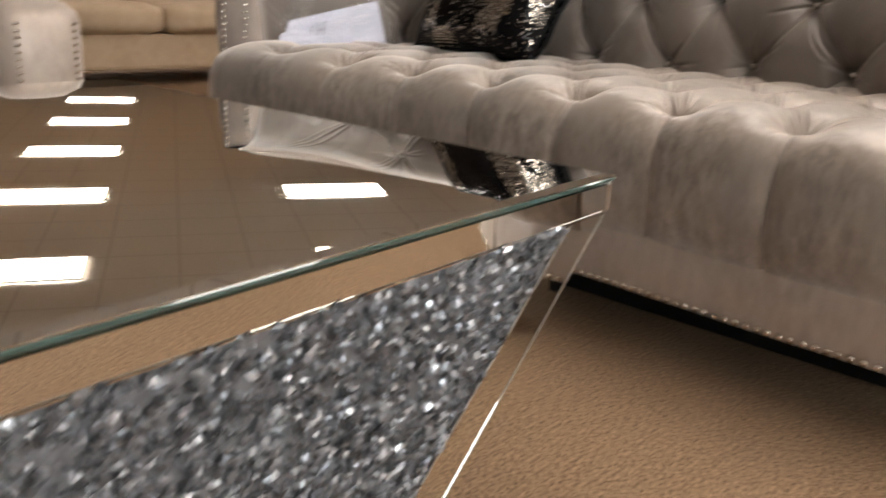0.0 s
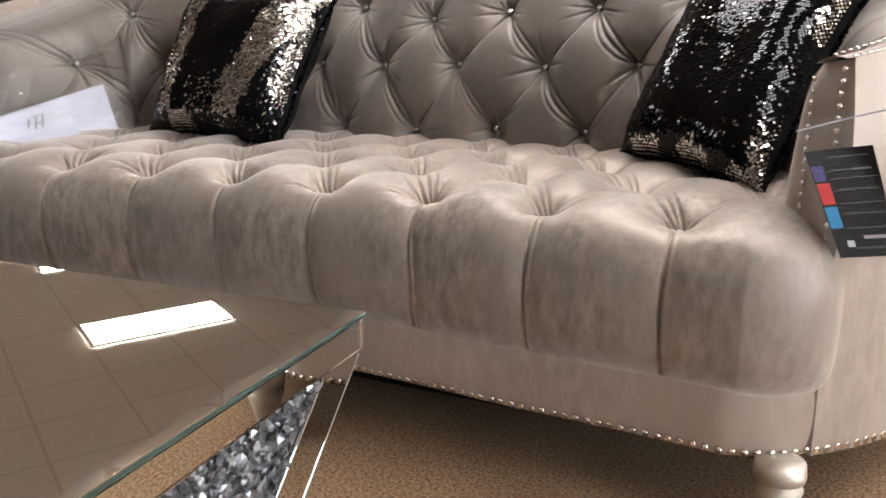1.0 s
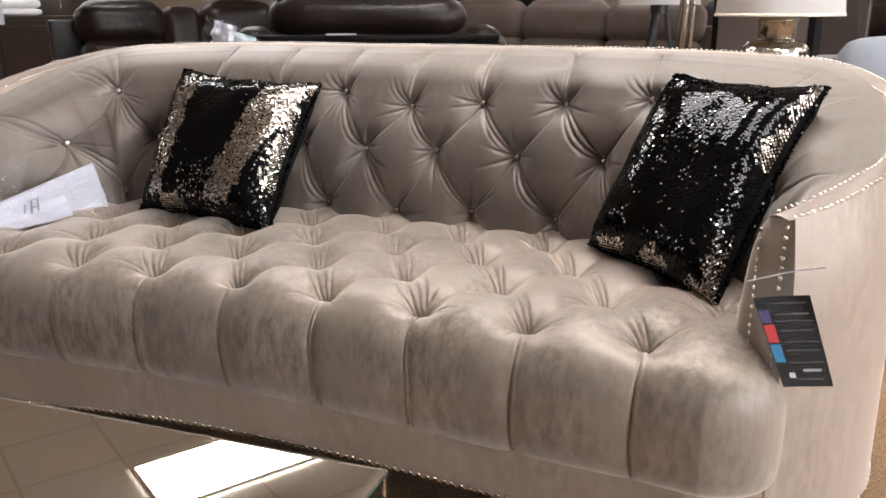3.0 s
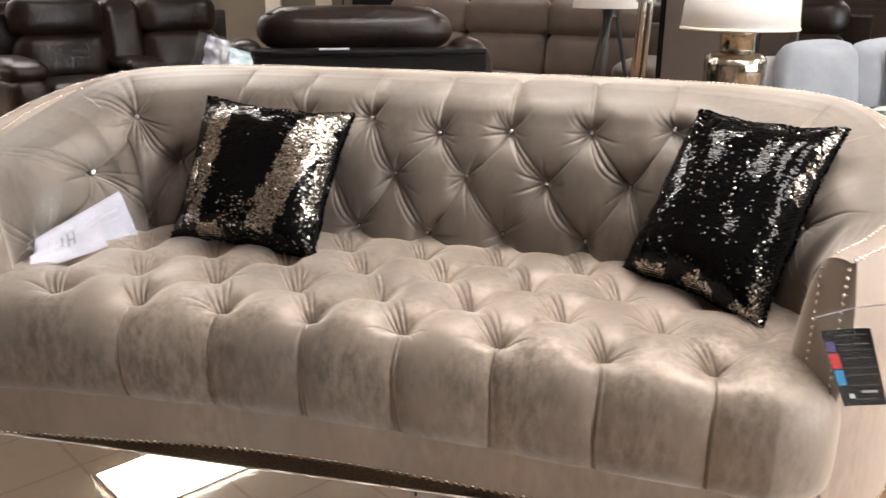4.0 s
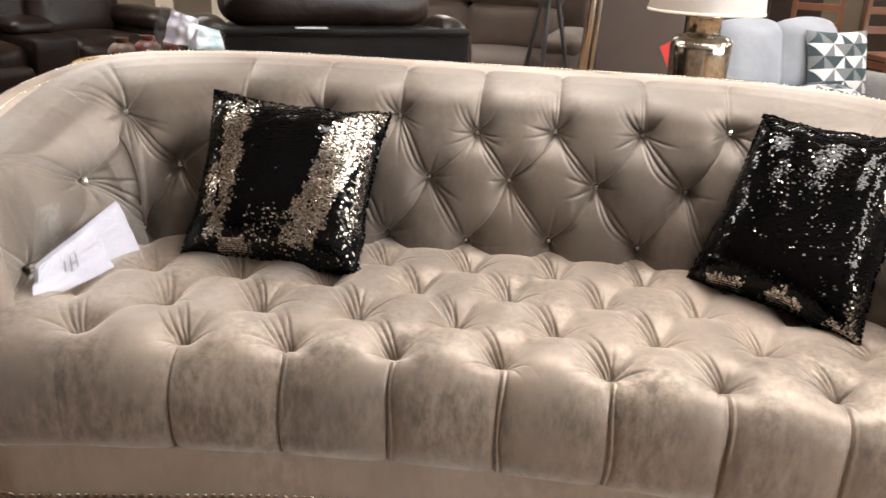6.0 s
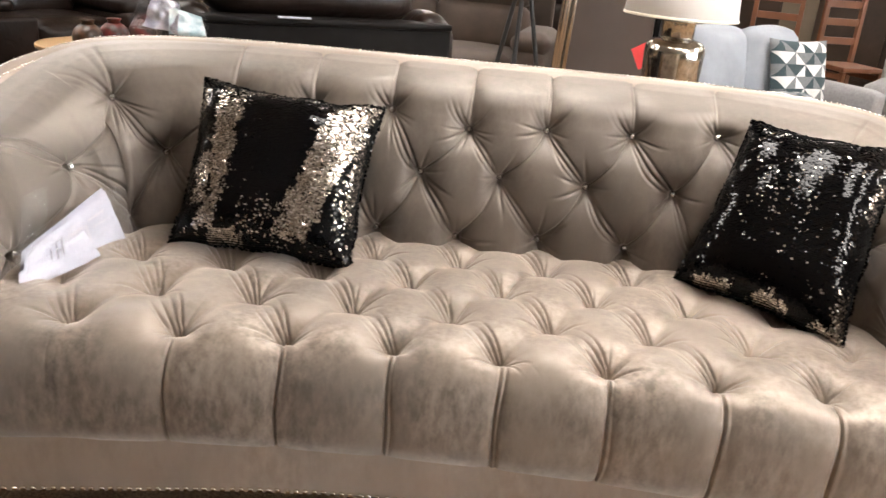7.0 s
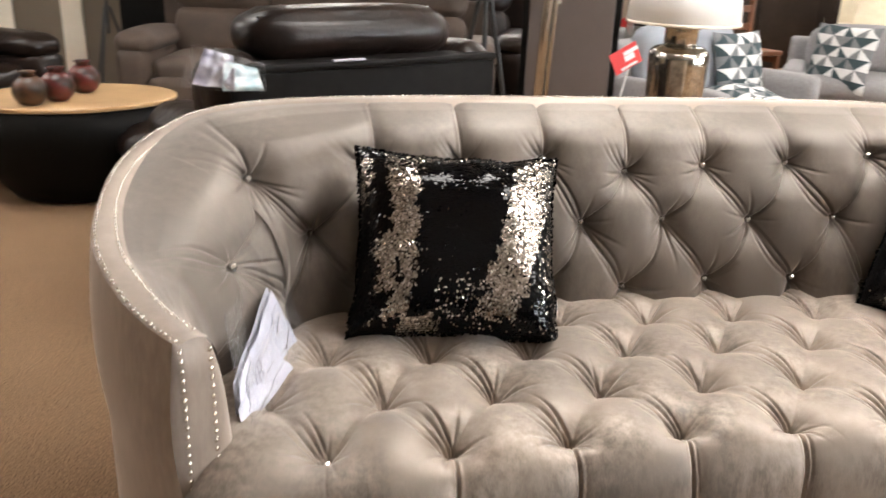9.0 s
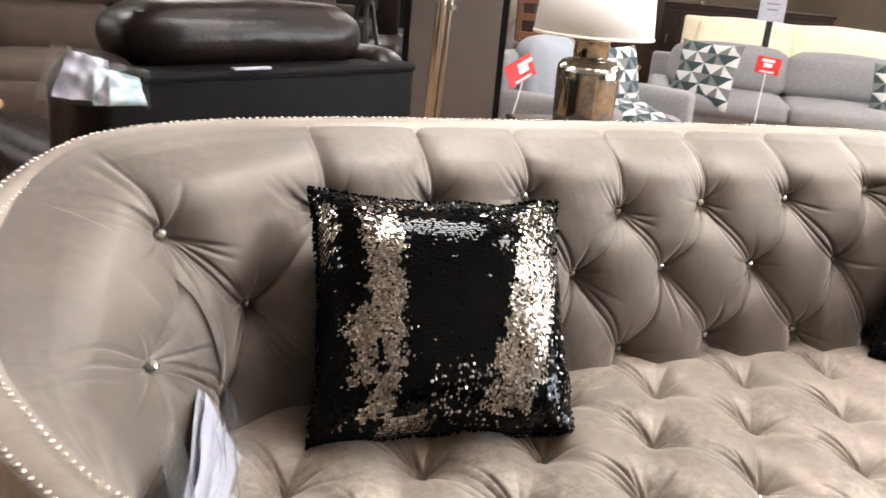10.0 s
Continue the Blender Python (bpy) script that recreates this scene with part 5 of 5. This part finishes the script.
# ---- tags, stands and far furniture ----
def red_tag(x, y, z, turn, roll, foot):
    base = empty("red_price_tag", x, y, z)
    tagged(base, "red printed sale tag on a thin white stick", "tag", "red tags")
    m = Matrix.Rotation(radians(turn), 4, "Z") @ Matrix.Rotation(radians(roll), 4, "Y")
    part("card", box(0.17, 0.003, 0.12, 0, 0, -0.06, 0.001, 1, m), RED, base)
    for k, (w, h) in enumerate(((0.09, 0.02), (0.06, 0.03), (0.10, 0.012))):
        part("print_bar", box(w, 0.002, h, 0.0, -0.003, 0.025 - 0.038 * k, 0, 1, m), WHITE, base)
    part("stick", rod((0, 0.004, -0.05), tuple(np.array(foot) - np.array((x, y, z))), 0.004, 8), WHITE, base)


red_tag(0.89, 3.15, 0.74, 10, -28, (0.765, 3.20, 0.0))
red_tag(3.36, 4.30, 0.70, -35, 5, (3.36, 4.32, 0.0))


def sign_stand(x, y, top, turn, card=0.20):
    base = empty("sign_stand", x, y, 0, turn)
    tagged(base, "black sign stand with a white printed card", "sign", "sign stands")
    part("foot", lathe([(.14, 0), (.14, .012), (.03, .02)], 28), BLACK_METAL, base)
    part("post", box(0.05, 0.02, top - 0.05, 0, 0.012, 0.012, 0.003), BLACK_METAL, base)
    part("card", box(card, 0.006, card * 1.35, 0, 0, top - card * 1.2, 0.001), PAPER, base)
    for k in range(4):
        part("print_bar", box(card * (0.7 - 0.1 * k), 0.002, 0.012, 0, -0.005, top - 0.02 - 0.045 * k), PRINT_GREY, base)


sign_stand(3.85, 4.95, 1.22, -35)
sign_stand(-5.56, 3.98, 1.15, 40, 0.22)


def wooden_chair(x, y, turn):
    base = empty("dining_chair", x, y, 0, turn)
    tagged(base, "cherry wood dining chair with a slatted back", "chair", "dining chairs")
    part("seat", box(0.45, 0.43, 0.04, 0, 0, 0.43, 0.012), RED_WOOD, base)
    for sx in (-1, 1):
        part("leg", box(0.04, 0.04, 0.43, sx * 0.19, -0.18, 0, 0.004), RED_WOOD, base)
        part("back_post", box(0.04, 0.04, 1.02, sx * 0.19, 0.19, 0, 0.004), RED_WOOD, base)
        part("side_rail", box(0.02, 0.34, 0.05, sx * 0.19, 0.0, 0.36), RED_WOOD, base)
    for z in (0.62, 0.78, 0.93):
        part("slat", box(0.35, 0.018, 0.06, 0, 0.19, z, 0.004), RED_WOOD, base)


wooden_chair(3.1, 6.1, 20)
wooden_chair(2.55, 6.5, 160)


def cabinet(name, label, x, y, turn, w, d, h, skin, doors):
    base = empty(name, x, y, 0, turn)
    tagged(base, label, "cabinet")
    part("body", box(w, d, h - 0.04, 0, 0, 0, 0.004), skin, base)
    part("cabinet_top", box(w + 0.04, d + 0.03, 0.04, 0, -0.005, h - 0.04, 0.006), skin, base)
    dw = w / doors
    for i in range(doors):
        door = part("door", box(dw - 0.02, 0.02, h - 0.16, -w / 2 + dw * (i + 0.5), -d / 2 - 0.012, 0.07, 0.005), skin, base)
        part("handle", rod((-w / 2 + dw * (i + 0.5) + dw * 0.3, -d / 2 - 0.035, h * 0.5), (-w / 2 + dw * (i + 0.5) + dw * 0.3, -d / 2 - 0.035, h * 0.5 + 0.12), 0.006, 8), CHROME, door)
    return base


cabinet("buffet", "long espresso wood buffet", 6.0, 8.3, -30, 2.4, 0.5, 0.98, DARK_WOOD, 4)
cabinet("armoire", "espresso wood media chest", -6.2, 5.0, 45, 1.8, 0.5, 0.95, DARK_WOOD, 3)
cabinet("bookcase", "tall espresso wood bookcase", 4.4, 8.6, -10, 1.4, 0.4, 2.0, DARK_WOOD, 2)
cabinet("media_chest", "dark wood media chest with a flat top", 1.9, 7.4, -15, 1.8, 0.5, 1.05, DARK_WOOD, 3)


def folded_linen():
    base = empty("folded_linen", -6.36, 4.84, 0.95, 45)
    tagged(base, "folded white linen lying on a dark wood chest", "linen")
    part("lower_fold", cushion(0.62, 0.36, 0.07, 0, 0, 0, 0.01, 0.03), WHITE, base, smooth=True)
    part("upper_fold", cushion(0.56, 0.33, 0.09, 0.02, 0.01, 0.072, 0.015, 0.035), WHITE, base, smooth=True)


folded_linen()
cabinet("tall_hutch", "tall espresso wood hutch beside the media chest", -7.35, 5.75, 45, 2.6, 0.45, 2.05, DARK_WOOD, 4)


def glass_bowl(x, y, z):
    base = empty("glass_bowl", x, y, z)
    tagged(base, "clear footed glass bowl", "bowl")
    part("foot", lathe([(.05, 0), (.05, .01), (.015, .02), (.015, .05)], 24), CHROME, base)
    part("bowl", lathe([(.02, .05), (.08, .08), (.10, .14), (.10, .20), (.09, .20), (.07, .09)], 28), glass_material("bowl_glass", (0.8, 0.95, 0.9)), base, smooth=True)


glass_bowl(5.55, 8.25, 0.98)


def partition():
    tagged(part("partition_wall", box(3.2, 0.12, CEILING - 0.01, -3.1, 6.0, 0), WALL_PAINT, None), "tan painted partition wall", "wall", kind="structure")
    for x in (-3.22, -2.70):
        tagged(part("trim", box(0.16, 0.03, CEILING - 0.02, x, 5.92, 0, 0.004), TRIM_PAINT, None), "cream painted vertical trim board", "trim", kind="structure")


partition()


def photo_tripod():
    base = empty("tripod_stand", -2.35, 5.55, 0)
    tagged(base, "black folding tripod stand", "stand")
    for a in (0.3, 2.4, 4.5):
        part("leg", rod((0.24 * math.cos(a), 0.24 * math.sin(a), 0), (0.02 * math.cos(a), 0.02 * math.sin(a), 0.75), 0.011, 8), BLACK_METAL, base)
    part("column", rod((0, 0, 0.55), (0, 0, 1.6), 0.012, 10), BLACK_METAL, base)


photo_tripod()


def black_screen():
    base = empty("folding_screen", -1.62, 5.6, 0, 8)
    tagged(base, "tall black folding screen", "screen")
    for i in range(3):
        part("leaf", box(0.42, 0.03, 1.9, -0.42 + 0.42 * i, 0.05 * (i % 2), 0.02, 0.005), BLACK_LACQUER, base)


black_screen()


def rug():
    ob = part("area_rug", box(2.4, 1.7, 0.012, 0, 0, 0, 0.004), RUG_A, None, m=pose(-6.1, 4.0, 0.001, 0, 0, 40))
    tagged(ob, "pale patterned area rug on the carpet", "rug")


rug()


def sprinkler(x, y):
    base = empty("ceiling_sprinkler", x, y, CEILING)
    tagged(base, "small dark ceiling sprinkler head", "sprinkler")
    part("plate", lathe([(.035, -.008), (.038, 0)], 20), BAR_PAINT, base)
    part("deflector", lathe([(.006, -.05), (.022, -.045), (.006, -.04), (.008, -.008)], 16), BLACK_METAL, base)


sprinkler(-4.5, 5.3)
sprinkler(-0.7, 2.55)
